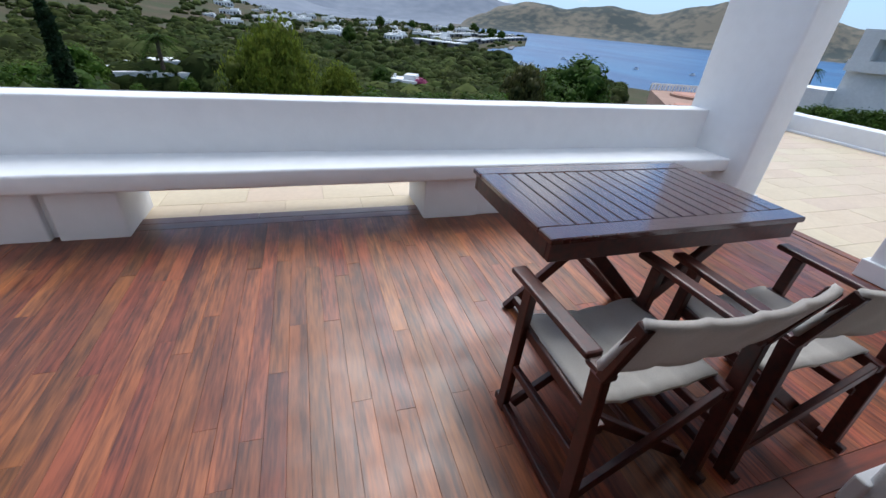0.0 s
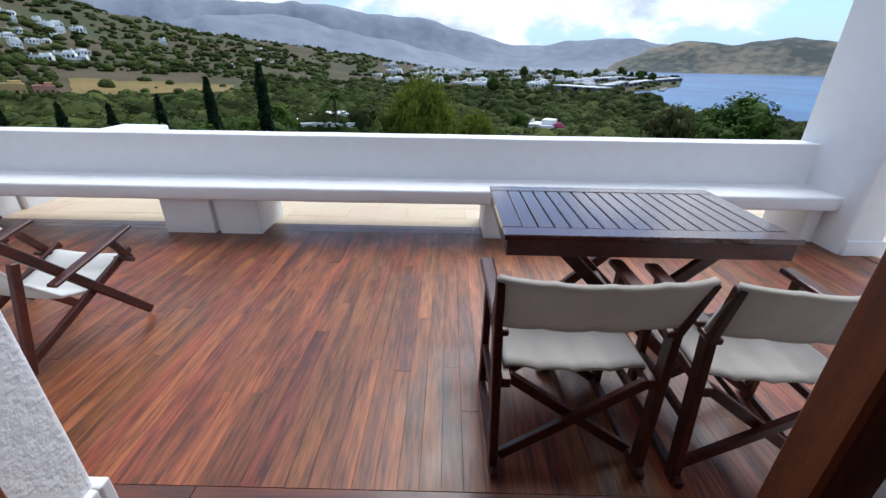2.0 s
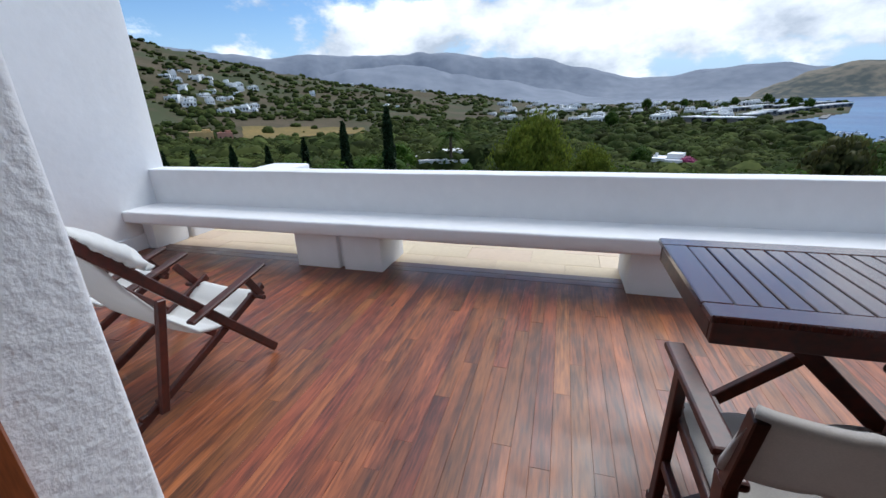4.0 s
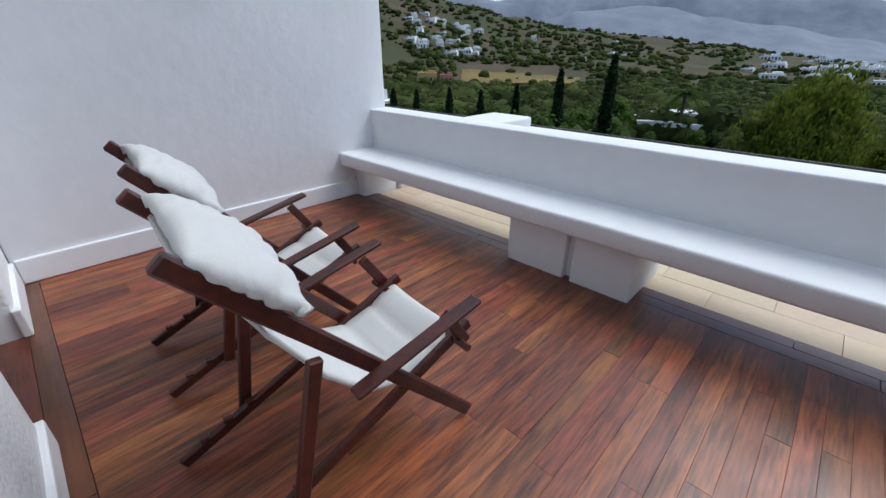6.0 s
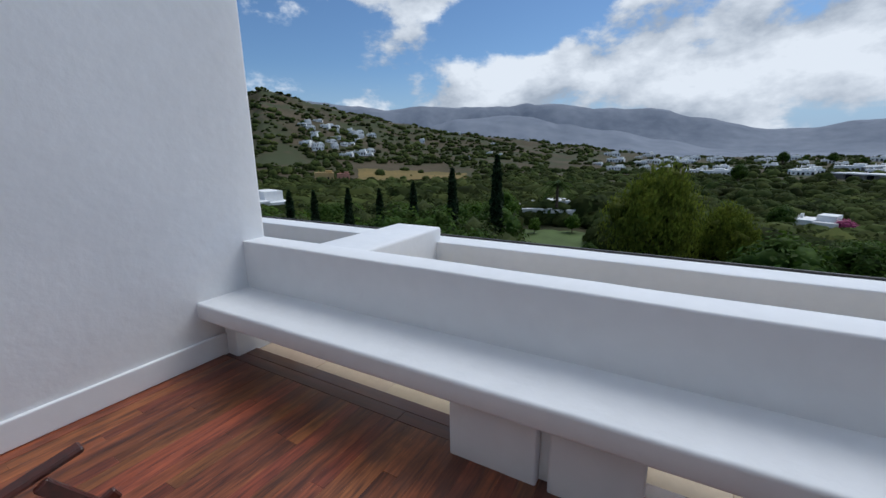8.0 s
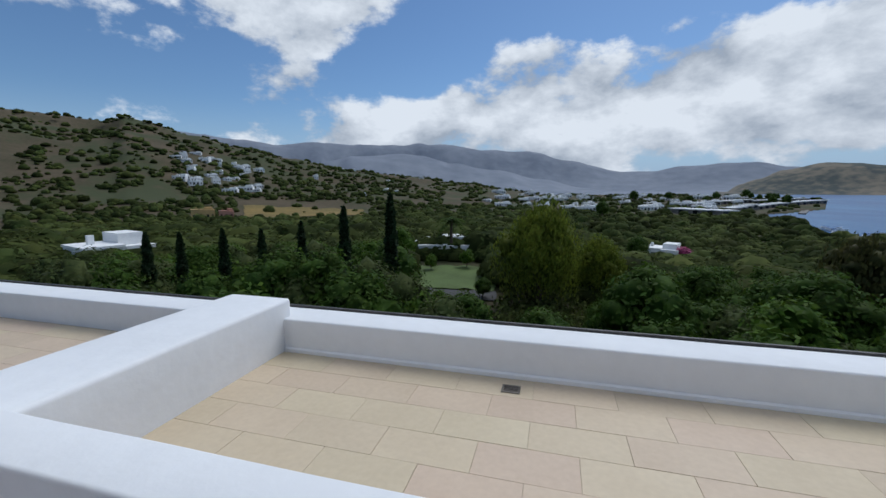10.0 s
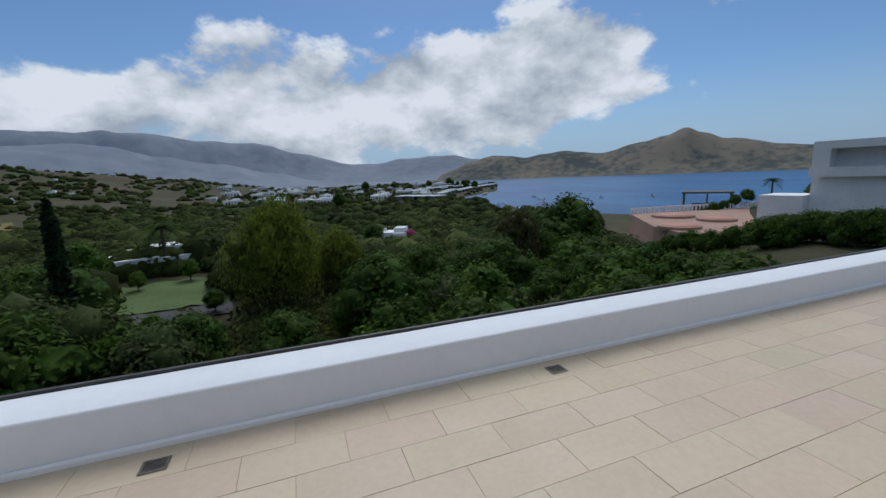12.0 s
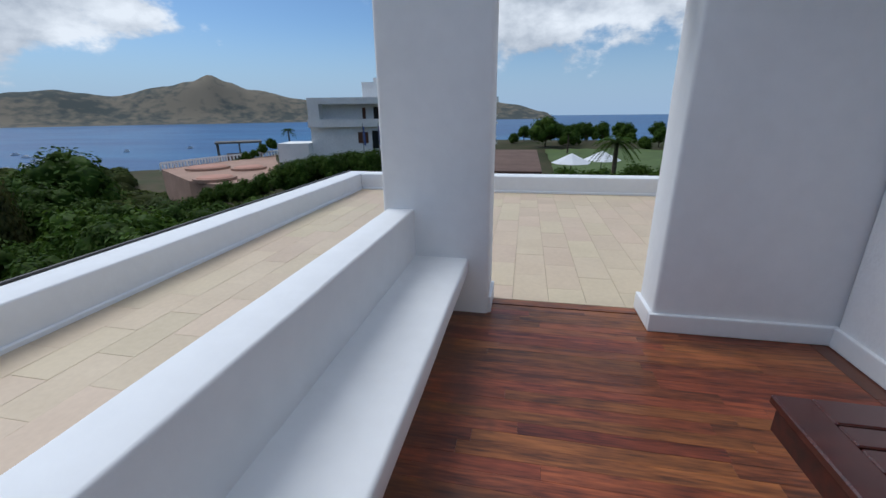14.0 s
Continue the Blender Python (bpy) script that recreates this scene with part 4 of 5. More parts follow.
rng = random.Random(21)
round_trees = [tree("tree", "leafy dark green broad tree", 1, 5.6, 5.2, M_LEAF, 2500, 0.16),
               tree("tree", "leafy dark green broad tree", 2, 6.4, 5.6, M_LEAF, 2600, 0.16, lobes=14),
               tree("tree", "grey-green olive tree with a loose crown", 3, 4.6, 4.8, M_OLIVE, 2400, 0.14),
               tree("tree", "grey-green olive tree with a loose crown", 4, 5.2, 5.4, M_OLIVE, 2500, 0.14, lobes=14),
               tree("shrub", "dense green garden shrub", 5, 2.8, 3.6, M_LEAF, 1700, 0.13, "shrub"),
               tree("shrub", "yellow-green flowering garden hedge shrub", 6, 2.0, 3.2, M_YELL, 1600, 0.12, "shrub"),
               tree("tree", "bright green rounded tree", 7, 5.5, 5.0, M_BRIGHT, 2500, 0.16)]
weeping = tree("pepper_tree", "large weeping pepper tree with hanging foliage", 11, 10.0, 8.2, M_PEPPER, 13000, 0.17, "weeping", 22)
put(weeping, *from_terrace(-2.2, 40), 0.3, 1.0)
put(weeping, *from_terrace(5.6, 47), 2.0, 0.72)
put(round_trees[6], *from_terrace(-21.9, 58), 0.0, 1.0)
put(round_trees[6], *from_terrace(-17.6, 55), 1.0, 0.42)
put(round_trees[6], *from_terrace(-12.4, 57), 2.0, 0.5)
put(round_trees[0], *from_terrace(-10.2, 41), 2.0, 0.42)
put(round_trees[0], *from_terrace(10.4, 120), 2.0, 1.3)
put(round_trees[0], *from_terrace(6.0, 330), 2.0, 2.4)
cyp = cypress(31, 8.0)
for a, r, h in ((-52.8, 34, 1.0), (-49.5, 36, 0.98), (-45.0, 34, 1.02), (-40.6, 34, 1.0), (-35.6, 36, 1.05), (-30.0, 34, 1.22), (-23.6, 33, 1.36)):
    put(cyp, *from_terrace(a, r), rng.uniform(0, 6), h)
tall_palm = palm(41, 5.6)
put(tall_palm, *from_terrace(-14.6, 64), 0.0, 1.15)
for a, r, s in ((95.6, 36, 0.75), (58.6, 108, 0.75), (46.8, 84, 0.62), (24.6, 70, 0.6), (93.0, 75, 0.6)):
    put(tall_palm, a, r, a, s)
pine = tree("pine_tree", "big dark pine on the lawn by the sea", 51, 8.5, 10.5, M_LEAF, 4000, 0.24, "round", 16)
put(pine, 90.6, 88, 0.4, 0.62)
conifer = tree("conifer", "tall loose brownish green conifer", 52, 9.0, 5.6, M_CONIFER, 3600, 0.2, "weeping", 20)
put(conifer, *from_terrace(31.0, 46), 0.4, 1.05)
put(round_trees[1], *from_terrace(34.6, 56), 0.4, 1.4)
put(round_trees[1], *from_terrace(37.9, 54), 1.4, 1.6)
put(round_trees[0], *from_terrace(36.2, 49), 2.4, 1.35)


def free_of_lawn(a, r):
    return (not (-19 < a < -3 and 38 < r < 66) and not (90.5 < a < 118 and 30 < r < 80) and not (56 < a < 90 and 20 < r < 95)
            and not (44 < a < 62 and 50 < r < 125) and not (11.5 < a < 17.5 and 98 < r < 145))


def fits(a, r, size, high):
    """The size at which a plant of that height stays under the line of the tree tops."""
    x, y = r * math.sin(radians(a)) - 2.9, r * math.cos(radians(a)) - 3.25
    seen = math.degrees(math.atan2(x, y))
    room = 1.5 + math.hypot(x, y) * math.tan(radians(lerp_table(CANOPY, seen))) - at(a, r).z
    return min(size, room / high)


HIGH = (6.0, 6.8, 5.1, 5.6, 3.1, 2.3, 5.9)
count = tries = 0
while count < 230 and tries < 4000:
    tries += 1
    a = rng.uniform(-56, 62)
    r = 17 + 45 * rng.random() ** 0.75
    if not free_of_lawn(a, r) or (-7 < a < 9 and 33 < r < 50):
        continue
    k = rng.choice((0, 1, 2, 3, 2, 3, 6) if a < -2 else (0, 1, 0, 4, 2, 6, 4))
    size = fits(a, r, rng.uniform(0.7, 1.15), HIGH[k])
    if size < 0.3:
        continue
    put(round_trees[k], a, r, rng.uniform(0, 6.28), size)
    count += 1
for i in range(34):
    a, r, k = rng.uniform(-52, 56), rng.uniform(13, 18), 4 if i % 3 else 2
    put(round_trees[k], a, r, rng.uniform(0, 6.28), max(0.4, fits(a, r, rng.uniform(0.7, 1.1), HIGH[k])))
for i in range(16):
    put(round_trees[5], 33 + i * 0.85, 44 + rng.uniform(-0.7, 0.7) + i * 0.2, rng.uniform(0, 6.28), rng.uniform(0.95, 1.2))
for i in range(14):
    put(round_trees[4], 57.5 + i * 0.95, 51 + rng.uniform(-1.2, 1.2), rng.uniform(0, 6.28), rng.uniform(0.85, 1.1))
for i in range(60):
    put(round_trees[rng.choice((4, 4, 0))], rng.uniform(86, 120), rng.uniform(84, 125), rng.uniform(0, 6.28), rng.uniform(0.6, 0.8))
for i in range(14):
    put(round_trees[4], rng.uniform(88, 118), rng.uniform(22, 30), rng.uniform(0, 6.28), rng.uniform(0.5, 0.7))


blossom = tree("bougainvillea", "pink flowering bougainvillea beside a white house", 61, 2.4, 4.0, M_PINK, 1200, 0.16, "shrub")
put(blossom, *from_terrace(15.6, 137), 0.0, 1.3, 0.6)


def scrub():
    """The far olive groves and scrub, past counting."""
    rng = random.Random(77)
    verts, faces = [], []
    for _ in range(15000):
        a, r = rng.uniform(-60, 66), 12 + 60 * rng.random() ** 0.7
        if not free_of_lawn(a, r):
            continue
        c = at(a, r, 0.25)
        pts = [c + Vector((rng.gauss(0, 0.4), rng.gauss(0, 0.4), abs(rng.gauss(0, 0.45)))) for _ in range(5)]
        v, f = leaf_quads(rng, pts, 0.3, 0.8)
        k = len(verts)
        verts += v
        faces += [tuple(i + k for i in q) for q in f]
    shapes = []
    for i in range(8):
        bm = bmesh.new()
        bmesh.ops.create_icosphere(bm, subdivisions=2, radius=1.0)
        for q in bm.verts:
            q.co += noise.noise_vector(q.co * 1.9 + Vector((i * 7, 0, 0))) * 0.42
            q.co.z = max(-0.25, q.co.z)
        bm.verts.index_update()
        shapes.append((np.array([q.co[:] for q in bm.verts]), [tuple(q.index for q in face.verts) for face in bm.faces]))
        bm.free()
    n = tries = 0
    while n < 12000 and tries < 60000:
        tries += 1
        a = rng.uniform(-62, 64)
        r = 50 * math.exp(rng.random() ** 0.8 * math.log(1450 / 50))
        shore = lerp_table(SHORE, a)
        if not free_of_lawn(a, r) or (r > shore - 18 and not (20.6 < a < 27.6 and lerp_table(PENINSULA, a) + 12 < r < 1200)):
            continue
        field = -42 < a < -25 and 320 < r < 470
        village = a > -9 and 380 < r < 1200
        if field and rng.random() < 0.97 or village and rng.random() < 0.5:
            continue
        if r > 420 and noise.noise((a * 0.25, r * 0.012, 5)) < (-0.22 if a < -15 and r < 900 else -0.05):
            continue
        w = rng.choice((1.2, 1.6, 2.2, 2.6, 3.4)) * rng.uniform(0.8, 1.2) * (1 + r / 1600)
        h = w * rng.uniform(0.6, 1.0)
        if r < 260 and 41 < a < 63 and fits(a, r, 1.0, h * 1.3) < 1.0:
            continue
        n += 1
        c = at(a, r)
        co, fs = shapes[n % 8]
        turn = rng.uniform(0, 6.28)
        cs, sn = math.cos(turn) * w, math.sin(turn) * w
        k = len(verts)
        verts += [(c.x + x * cs - y * sn, c.y + x * sn + y * cs, c.z + 0.1 + h * (z + 0.2)) for x, y, z in co.tolist()]
        faces += [tuple(i + k for i in q) for q in fs]
        leaves = 130 if r < 130 else 50 if r < 240 else 16 if r < 500 else 6
        size = w * (0.13 if r < 130 else 0.18 if r < 240 else 0.25)
        pts, dirs = [], []
        for _ in range(leaves):
            d = Vector((rng.gauss(0, 1), rng.gauss(0, 1), abs(rng.gauss(0, 1)))).normalized()
            pts.append(c + Vector((d.x * w, d.y * w, 0.2 + h * (0.2 + d.z))))
            dirs.append(d)
        v, f = leaf_quads(rng, pts, size, 0.9, 0.0, dirs)
        k = len(verts)
        verts += v
        faces += [tuple(i + k for i in q) for q in f]
    tagged(new("scrub", mesh_from("scrub", verts, faces, M_FARVEG)), "dense dark green olive groves and scrub over the hills", "vegetation", kind="stuff")


scrub()


# ---- buildings in the distance ----
def house(name, w, d, h, mat, label, group="", seed=0):
    rng = random.Random(seed)
    t = empty(name, None, label, "house", group)
    bm = bmesh.new()
    add_box(bm, (-w / 2, -d / 2, -2.0), (w / 2, d / 2, h))
    add_box(bm, (w * 0.05, -d * 0.2, h), (w * 0.42, d / 2, h + 1.6))
    part("wall", bm, mat, t)
    part("roof", box((-w / 2 - 0.15, -d / 2 - 0.15, h), (w * 0.045, d / 2 + 0.15, h + 0.3)), mat, t)
    n = max(2, int(w / 2.6))
    for i in range(n):
        x = -w / 2 + (i + 0.5) * w / n
        ww, z0, z1 = (0.55, 0.8, 2.0) if rng.random() < 0.6 else (0.75, 0.05, 2.1)
        part("window", box((x - ww, -d / 2 - 0.04, z0), (x + ww, -d / 2 + 0.1, z1)), M_WINDOW, t)
    part("chimney", box((-w * 0.3, 0, h + 0.3), (-w * 0.3 + 0.7, 0.7, h + 1.5)), mat, t)
    return t


def place_house(ob, az, r, turn=0.0, size=1.0):
    return put(ob, az, r, radians(-az) + turn, size, 0.0)


rng = random.Random(4)
white = [house("house", 11, 8, 3.2, M_HOUSE, "low white flat-roofed house among the trees", "white houses", 1),
         house("house", 16, 8, 3.4, M_HOUSE, "long low white flat-roofed house", "white houses", 2),
         house("house", 8, 7, 5.6, M_HOUSE, "two-storey white cube house", "white houses", 3)]
for i in range(52):
    a = rng.uniform(-8, 21.0)
    r = rng.uniform(420, 1150)
    place_house(white[rng.choice((0, 1, 1))], a, r, rng.uniform(-0.3, 0.3), rng.uniform(0.8, 1.3) * (0.8 + r / 1500))
for i in range(34):
    a = -39 - 9 * rng.random()
    place_house(white[rng.choice((0, 1, 1, 2))], a, rng.uniform(500, 720), rng.uniform(-0.5, 0.5), rng.uniform(0.7, 1.25))
for i in range(20):
    place_house(white[rng.choice((0, 1, 2))], rng.uniform(-34, 10), rng.uniform(520, 1000), rng.uniform(-0.5, 0.5), rng.uniform(0.6, 1.0))
ochre = house("house", 15, 9, 5.6, M_OCHRE, "ochre rendered two-storey hillside villa", "", 8)
put(ochre, -45.4, 345, radians(45), 1.0, 2.2)
put(house("house", 10, 8, 4.4, M_ROSE, "pink rendered villa beside the ochre one", "", 9), -42.9, 345, radians(43), 1.0, 2.2)
place_house(white[0], *from_terrace(-15.9, 66), 0.2, 0.75)
place_house(white[0], *from_terrace(-8.2, 84), -0.5, 0.75)
place_house(white[2], *from_terrace(-55.6, 57), 0.4, 0.8)
place_house(white[0], *from_terrace(13.2, 140), -0.2, 0.95)


def bungalow():
    t = empty("bungalow", None, "grey stone waterfront bungalow with a flat white roof", "house", "waterfront bungalows")
    part("wall", box((-6, -4, -2), (6, 4, 3.0)), M_STONE, t)
    part("roof", box((-6.6, -4.8, 3.0), (6.6, 4.6, 3.7)), M_HOUSE, t, "flat white roof slab")
    for x in (-3, 3):
        part("window", box((x - 1.8, -4.05, 0.2), (x + 1.8, -3.9, 2.5)), M_WINDOW, t)
    return t


bung = bungalow()
for i in range(15):
    f = i / 14
    place_house(bung, 20.2 + 7.2 * f, 478 + 400 * f, 0.9, 1.15 + 0.35 * f)
for i in range(11):
    f = i / 10
    place_house(bung, 16.5 + 9.5 * f, 560 + 420 * f, 0.9, 1.3 + 0.3 * f)
for i in range(7):
    place_house(bung, 15.2 + 1.5 * i, 420 - 6 * i if i < 4 else 760 + 60 * i, 0.7, 1.2)
for i in range(16):
    put(round_trees[i % 2], rng.uniform(9, 25), rng.uniform(640, 1100), i, rng.uniform(1.6, 3.0))
jetty = structure("jetty", box((-60, -3, SEA_Z - 1), (60, 3, SEA_Z + 1.2)), M_STONE, "long grey stone jetty", "jetty")
jetty.matrix_world = Matrix.Translation((268, 538, 0)) @ Matrix.Rotation(radians(62), 4, "Z")


def boat():
    t = empty("boat", None, "small white motor boat on the bay", "boat", "moored boats")
    bm = bmesh.new()
    pts = [(-3, -1.0), (1.2, -1.1), (3.4, 0), (1.2, 1.1), (-3, 1.0)]
    lo = [bm.verts.new((x * 0.9, y * 0.7, -0.3)) for x, y in pts]
    hi = [bm.verts.new((x, y, 0.8)) for x, y in pts]
    bm.faces.new(hi)
    bm.faces.new(lo[::-1])
    for i in range(5):
        j = (i + 1) % 5
        bm.faces.new((lo[i], lo[j], hi[j], hi[i]))
    part("hull", bm, M_BOAT, t)
    part("cabin", box((-1.4, -0.7, 0.8), (0.8, 0.7, 1.7), 0.1), M_BOAT, t)
    part("canopy", box((-2.8, -0.8, 1.75), (-0.3, 0.8, 1.85)), M_BLUE, t, "blue canopy")
    return t


b0 = boat()
for i in range(34):
    a, r = (rng.uniform(26, 35), rng.uniform(285, 380)) if i < 26 else (rng.uniform(30, 52), rng.uniform(290, 480))
    r = max(r, lerp_table(SHORE, a) + 30)
    ob = b0 if i == 0 else copy_thing(b0, Matrix.Identity(4))
    ob.matrix_world = Matrix.Translation((r * math.sin(radians(a)), r * math.cos(radians(a)), SEA_Z)) @ Matrix.Rotation(rng.uniform(0, 6.28), 4, "Z") @ Matrix.Diagonal((1.2, 1.2, 1.2, 1))


def hotel():
    """A white three-storey hotel wing; local x runs along its front, y away from the terrace."""
    t = empty("hotel", Matrix.Translation((62.0, 34.3, 0)) @ Matrix.Rotation(radians(-77), 4, "Z"), "white modern hotel with loggias and brown shutters", "hotel")
    L = 18.5
    part("wall", box((0, 0.6, -9), (L, 14, 0.0)), M_HOUSE, t)
    part("roof", box((0, 0, 3.0), (L, 14, 3.9)), M_HOUSE, t)
    part("wall", box((0, 2.2, 0.0), (L, 14, 2.998)), M_HOUSE, t)
    part("pier", box((0, 0, 0.0), (1.6, 2.198, 2.998)), M_HOUSE, t)
    part("pier", box((L - 3.6, 0, 0.0), (L, 2.198, 2.998)), M_HOUSE, t)
    part("balcony", box((-0.15, -0.1, -0.25), (L + 0.1, 0.598, 0.9)), M_HOUSE, t)
    bm = bmesh.new()
    add_box(bm, (7.5, 4, 3.9), (27, 12, 6.2))
    add_box(bm, (10.6, 4.2, 6.2), (11.6, 5.2, 7.5))
    add_box(bm, (9.2, 5, 6.2), (9.9, 5.6, 6.9))
    add_box(bm, (14.0, 5, 6.2), (14.6, 5.6, 6.8))
    add_box(bm, (11.8, 4.4, 6.2), (15.2, 6.5, 6.6))
    part("penthouse", bm, M_HOUSE, t)
    for x, w in ((7.6, 0.5), (11.9, 0.5)):
        part("window", box((x, 2.12, 0.8), (x + w, 2.25, 2.5)), M_BROWNWIN, t)
    part("door", box((9.3, 2.12, 0.0), (10.7, 2.25, 2.6)), M_WINDOW, t)
    for x, w in ((7.0, 1.5), (11.0, 1.6)):
        part("window", box((x, 0.5, -2.6), (x + w, 0.64, -1.0)), M_BROWNWIN, t)
    part("door", box((9.1, 0.5, -3.4), (10.1, 0.64, -0.8)), M_WINDOW, t)
    wing = part("wing", box((L + 0.002, 5, -9), (L + 10, 14, 3.9)), M_HOUSE, t)
    for j, z in enumerate((0.2, -2.9)):
        part("slab", box((L + 0.01, 3.4, z - 0.3), (L + 10, 5, z)), M_HOUSE, wing)
        part("rail", box((L + 0.05, 3.4, z + 0.85), (L + 10, 3.46, z + 0.95)), M_HOUSE, wing)
        for i in range(3):
            x = L + 0.4 + i * 2.8
            part("window", box((x + 0.2, 4.9, z), (x + 2.4, 5.04, z + 2.3)), M_WINDOW, wing)
            part("partition", box((x - 0.1, 3.4, z), (x + 0.1, 4.9, z + 2.6)), M_HOUSE, wing)
    part("canopy", box((L + 0.01, 3.2, 3.1), (L + 10, 5, 3.9)), M_HOUSE, wing)
    part("terrace_wall", box((-4.5, -1.5, -9), (0.0, 4, -2.4)), M_HOUSE, t)


hotel()
# brown flat roof, paved forecourt, lawns
pav = empty("pavilion", Matrix.Translation((30.5, 6.3, -4.6)), "low pavilion with a weathered brown roof", "pavilion")
part("roof", box((0, -4.6, 2.3), (16, 4.6, 2.6), 0.03), M_ROOFBR, pav, "weathered brown roof")
part("wall", box((0.8, -4.0, -2), (15.2, 4.0, 2.298)), M_STONE, pav)


def sheet(name, az0, az1, r0, r1, mat, label, category, lift=0.15):
    bm = bmesh.new()
    na, nr = max(2, int((az1 - az0) / 1.0)), max(2, int((r1 - r0) / 4))
    ragged = 0.16 * (r1 - r0)
    g = [[bm.verts.new(at(az0 + (az1 - az0) * i / na + 0.4 * noise.noise((j * 0.7, r0, 3)), r0 + (r1 - r0) * j / nr + ragged * noise.noise((i * 0.6, j * 0.2, r0)), lift)) for j in range(nr + 1)] for i in range(na + 1)]
    for i in range(na):
        for j in range(nr):
            bm.faces.new((g[i][j], g[i][j + 1], g[i + 1][j + 1], g[i + 1][j]))
    bmesh.ops.recalc_face_normals(bm, faces=list(bm.faces))
    structure(name, bm, mat, label, category)


sheet("field", -41, -26, 350, 430, M_FIELD, "dry golden grass field on the hillside", "field", 0.5)
sheet("lawn_1", -17.5, -4.5, 47, 60, M_LAWN, "mown green lawn behind the trees", "lawn")
sheet("lawn_2", 90.5, 118, 40, 84, M_LAWN, "mown green hotel lawn", "lawn")
sheet("road_1", -18, -4, 43, 46.5, M_ROAD, "narrow grey asphalt lane", "road")


def promenade():
    """The raised paved forecourt by the sea, with its balustrade and planting beds."""
    z = -6.4
    ring = [Vector((2.9 + r * math.sin(radians(a)), 3.25 + r * math.cos(radians(a)), z)) for a, r in ((45.3, 80), (52, 88), (59.6, 99), (62, 70), (60.5, 56), (53.4, 54), (48, 63))]
    bm = bmesh.new()
    top = bm.faces.new([bm.verts.new(p) for p in ring])
    bm.normal_update()
    if top.normal.z < 0:
        top.normal_flip()
    down = bmesh.ops.extrude_face_region(bm, geom=[top])["geom"]
    for q in down:
        if isinstance(q, bmesh.types.BMVert):
            q.co.z -= 6
    bmesh.ops.recalc_face_normals(bm, faces=list(bm.faces))
    structure("pavement_1", bm, M_PAVE, "pinkish paved seaside forecourt", "pavement")
    rail = empty("balustrade", None, "white balustrade along the paved seaside forecourt", "balustrade")
    for p, q in zip(ring[:3], ring[1:3]):
        n = 22
        for i in range(n):
            c = p.lerp(q, i / n)
            part("post", box((c.x - 0.12, c.y - 0.12, z - 0.2), (c.x + 0.12, c.y + 0.12, z + 0.85)), M_HOUSE, rail)
        part("handrail", bar(p + Vector((0, 0, 0.92)), q + Vector((0, 0, 0.92)), 0.3, 0.14, 0.0, (0, 0, 1)), M_HOUSE, rail)
    for a, r, w in ((50.0, 76, 3.2), (54.5, 72, 2.6), (50.8, 62, 2.6)):
        c = Vector((2.9 + r * math.sin(radians(a)), 3.25 + r * math.cos(radians(a)), z))
        bed = empty("planting_bed", Matrix.Translation(c), "raised round bed with reddish low planting", "planting bed", "planting beds")
        part("kerb", tube((0, 0, -0.1), (0, 0, 0.35), w, w, 18), M_PAVE, bed)
        part("soil", tube((0, 0, 0.3), (0, 0, 0.5), w - 0.3, w - 0.6, 18), M_ROSE, bed, "reddish ground cover")
    kiosk = empty("kiosk", Matrix.Translation((2.9 + 112 * math.sin(radians(53.4)), 3.25 + 112 * math.cos(radians(53.4)), -8.5)) @ Matrix.Rotation(radians(-53), 4, "Z"), "open seaside kiosk with a dark flat roof", "kiosk")
    part("roof", box((-5, -3, 4.0), (5, 3, 4.4)), M_STONE, kiosk)
    for x in (-4.6, 0, 4.6):
        for y in (-2.6, 2.6):
            part("post", box((x - 0.15, y - 0.15, -4), (x + 0.15, y + 0.15, 3.998)), M_STONE, kiosk)
    part("counter", box((-3, -1, -4), (3, 1, 1.6)), M_ROOFBR, kiosk)


promenade()
for i in range(22):
    put(round_trees[4], *from_terrace(46.5 + i * 0.7, lerp_table(((46, 62), (48, 60), (53.4, 51.5), (60.5, 53.5)), 46.5 + i * 0.7)), i, 0.55 + 0.12 * (i % 3))
for i in range(22):
    put(round_trees[4], 88.5 + i * 0.9, 33 + 1.7 * (i % 4), i, 0.6 + 0.1 * (i % 3))
for i in range(12):
    put(round_trees[4], 45.5 + i * 1.0, 84 + i * 1.3, i, 0.55 + 0.1 * (i % 3), 1.5)


def umbrella(az, r):
    t = empty("parasol", Matrix.Translation(at(az, r)), "white garden parasol on the lawn", "parasol", "parasols")
    part("pole", tube((0, 0, 0), (0, 0, 2.5), 0.04), M_STONE, t)
    part("canopy", tube((0, 0, 2.0), (0, 0, 2.8), 1.7, 0.05, 8), M_BOAT, t)


umbrella(91.6, 42)
umbrella(95.2, 44)


def flagpole(x, y, z):
    t = empty("flagpole", Matrix.Translation((x, y, z)), "slim pole with a hanging blue flag", "flagpole", "flagpoles")
    part("pole", tube((0, 0, 0), (0, 0, 6.0), 0.05, 0.03), M_STONE, t)

    def flag(u, v):
        return 0.06 + 0.45 * u, 0.08 * math.sin(u * 9 + v * 2), 5.8 - 1.7 * v - 0.5 * u

    part("flag", cloth(flag, 8, 8, 0.01), M_FLAG, t)


for i in range(4):
    q = Vector((46.0, 19.5, 0)) + Vector((0.6, -1.5, 0)) * i
    flagpole(q.x, q.y, ground_z(q.x, q.y) - 0.1)



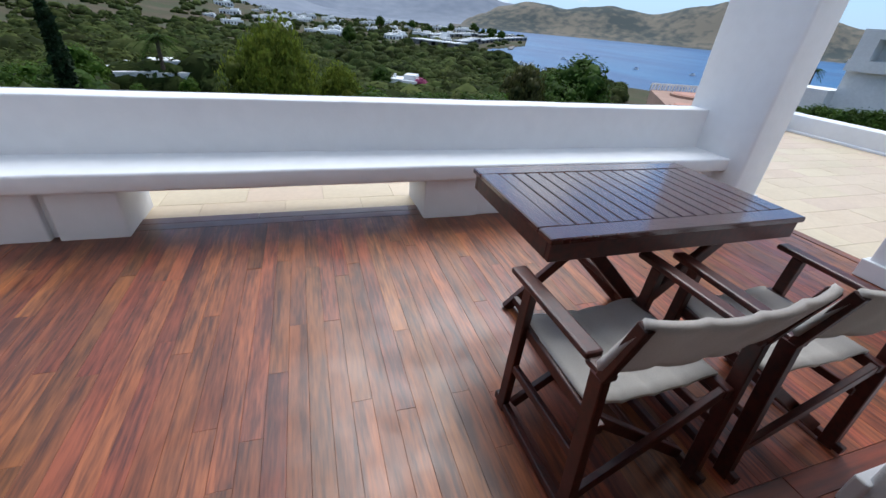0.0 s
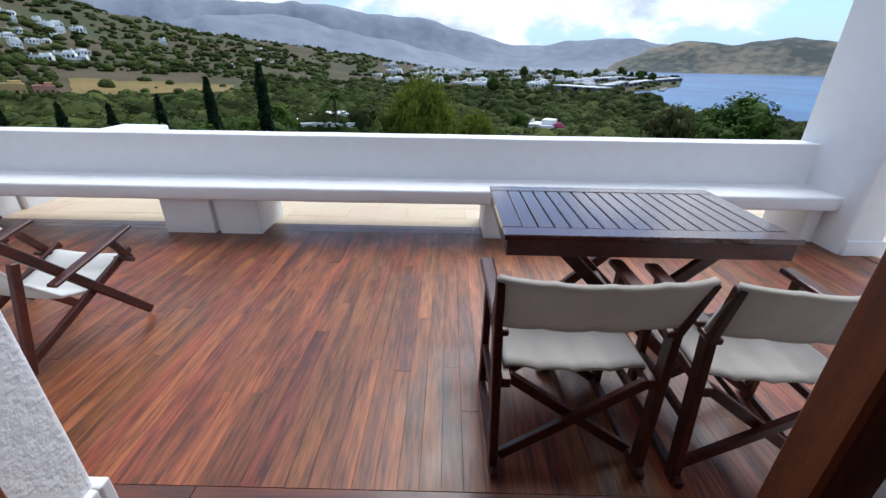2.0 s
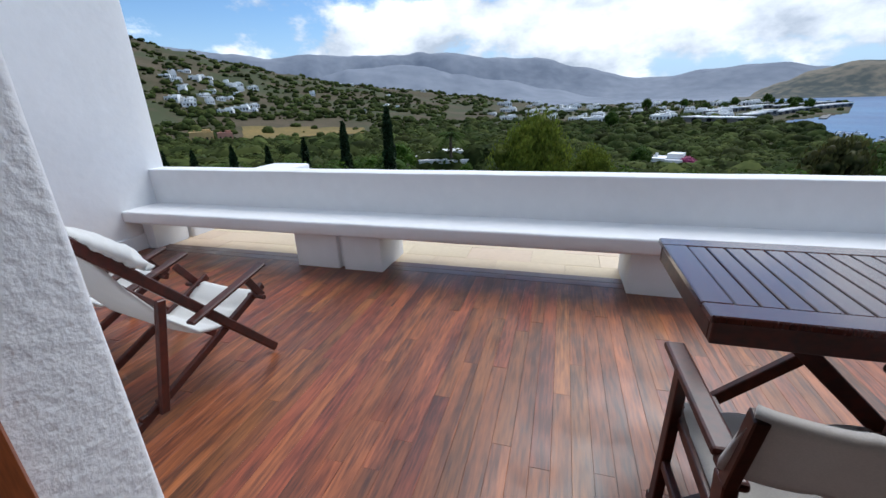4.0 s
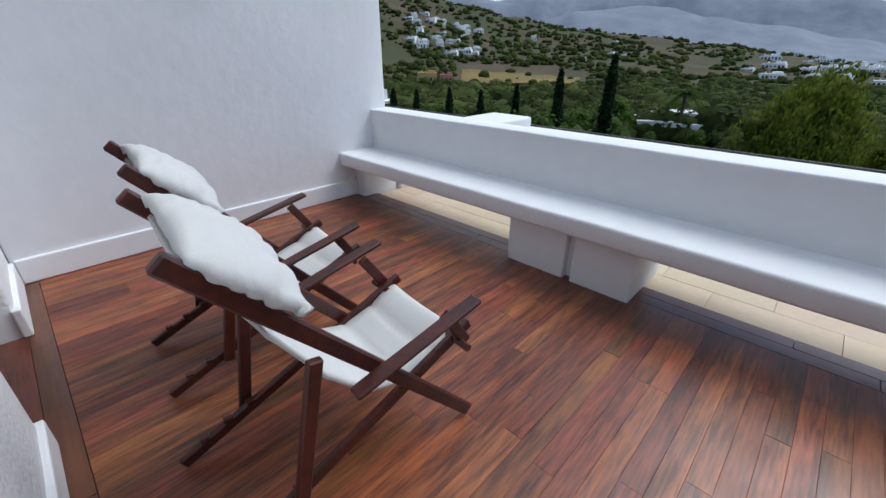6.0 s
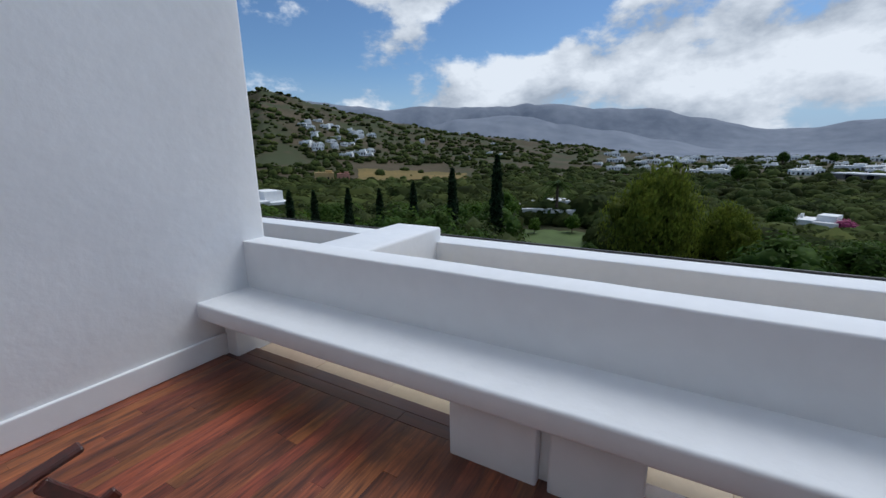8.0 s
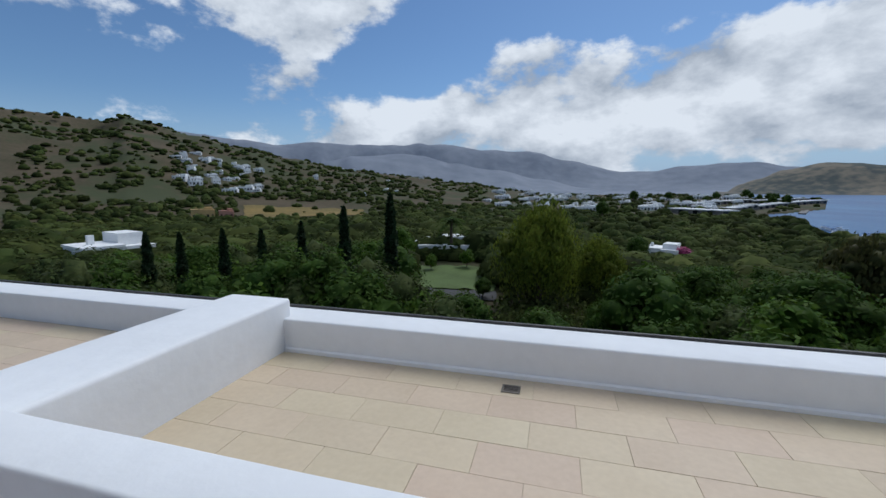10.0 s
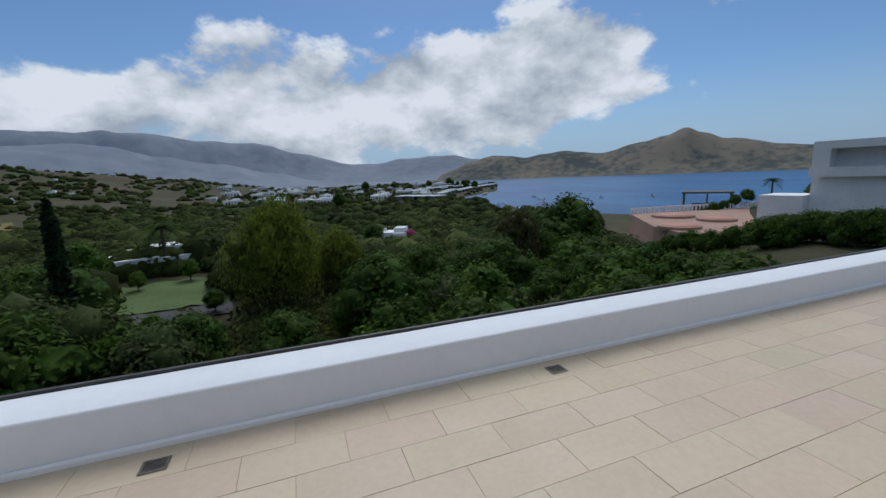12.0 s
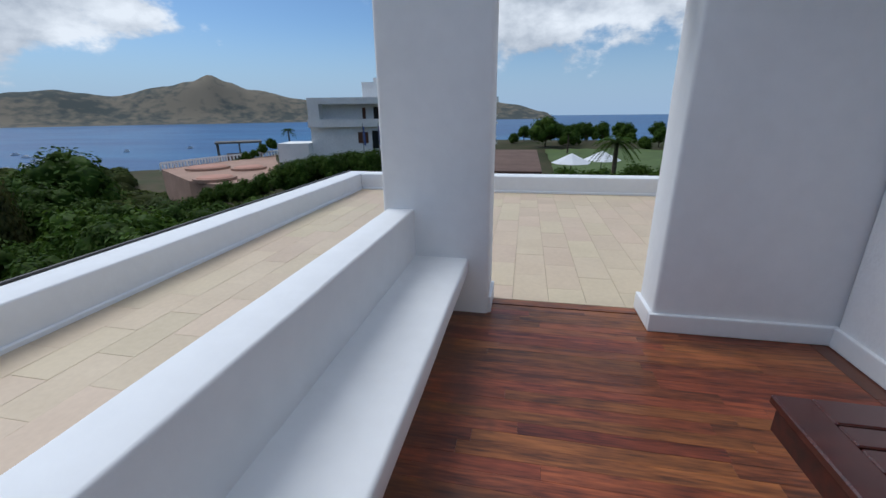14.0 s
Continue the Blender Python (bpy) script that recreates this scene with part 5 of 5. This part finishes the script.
# ---- planks and tiles ----
def plank_mesh(name, w, l, h, mat):
    bm = box((-w / 2, -l / 2, -h), (w / 2, l / 2, 0), 0.0007)
    me = bpy.data.meshes.new(name)
    bm.to_mesh(me)
    bm.free()
    me.materials.append(mat)
    return me


def lay_deck():
    rng = random.Random(5)
    wide, y0, y1 = 0.0788, 0.945, 3.27
    meshes = {}
    for i in range(95):
        x = 0.10 + (i + 0.5) * wide
        y = y0
        first = True
        while y < y1 - 0.01:
            l = rng.choice((0.9, 1.1, 1.3, 1.5, 1.7)) * (rng.choice((0.4, 0.7, 1.0)) if first else 1.0)
            first = False
            l = round(min(l, y1 - y), 3)
            if y1 - y - l < 0.25:
                l = round(y1 - y, 3)
            if l not in meshes:
                meshes[l] = plank_mesh("plank", wide - 0.0005, l - 0.0005, 0.024, M_DECK)
            ob = new("plank", meshes[l])
            ob.parent = deck_base
            ob.location = (x, y + l / 2, rng.uniform(-0.0012, 0.0))
            y += l
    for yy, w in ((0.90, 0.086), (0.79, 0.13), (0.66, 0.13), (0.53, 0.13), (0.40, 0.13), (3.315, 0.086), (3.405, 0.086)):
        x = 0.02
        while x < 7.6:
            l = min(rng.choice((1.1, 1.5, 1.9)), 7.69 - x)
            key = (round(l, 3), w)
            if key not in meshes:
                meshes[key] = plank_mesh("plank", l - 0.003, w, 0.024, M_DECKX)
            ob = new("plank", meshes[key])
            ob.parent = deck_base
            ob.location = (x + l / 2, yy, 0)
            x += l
    side = plank_mesh("plank", 0.085, 2.32, 0.024, M_DECK)
    for x in (0.055, 7.645):
        ob = new("plank", side)
        ob.parent = deck_base
        ob.location = (x, 2.107, 0)


def lay_tiles():
    rng = random.Random(9)
    tw, th = 0.575, 0.287
    full = plank_mesh("tile", tw - 0.0026, th - 0.0026, 0.02, M_TILE)
    rest = bmesh.new()
    for j in range(9):
        yc = 5.975 - 0.0 - (j + 0.5) * th
        for i in range(-13, 23):
            xc = 2.445 + (i + (1.0 if j % 2 == 0 else 0.5)) * tw - tw / 2
            a, b = xc - tw / 2, xc + tw / 2
            if b < -4.4 or a > 12.37 or -0.5 < a < b < 0.16:
                continue
            if a > 0.16 and b < 9.8:
                ob = new("tile", full)
                ob.parent = terrace_floor
                ob.location = (xc, yc, -0.008 + rng.uniform(-0.001, 0.001))
            else:
                add_box(rest, (max(a, -4.4) + 0.0018, yc - th / 2 + 0.0018, -0.028), (min(b, 12.37) - 0.0018, yc + th / 2 - 0.0018, -0.008))
    tagged(part("tiles_far", rest, M_TILEJ, terrace_floor), kind="stuff")
    rest = bmesh.new()
    for j in range(29):
        yc = 5.975 - (j + 9.5) * th
        for i in range(-1, 9):
            xc = 7.70 + (i + (0.5 if j % 2 else 0.0)) * tw
            a, b = max(7.712, xc), min(12.37, xc + tw)
            if b - a > tw - 0.001 and j < 22:
                ob = new("tile", full)
                ob.parent = terrace_floor2
                ob.location = ((a + b) / 2, yc, -0.008 + rng.uniform(-0.001, 0.001))
            elif b - a > 0.03:
                add_box(rest, (a + 0.0018, yc - th / 2 + 0.0018, -0.028), (b - 0.0018, yc + th / 2 - 0.0018, -0.008))
    tagged(part("tiles_edge", rest, M_TILEJ, terrace_floor2), kind="stuff")


lay_deck()
lay_tiles()
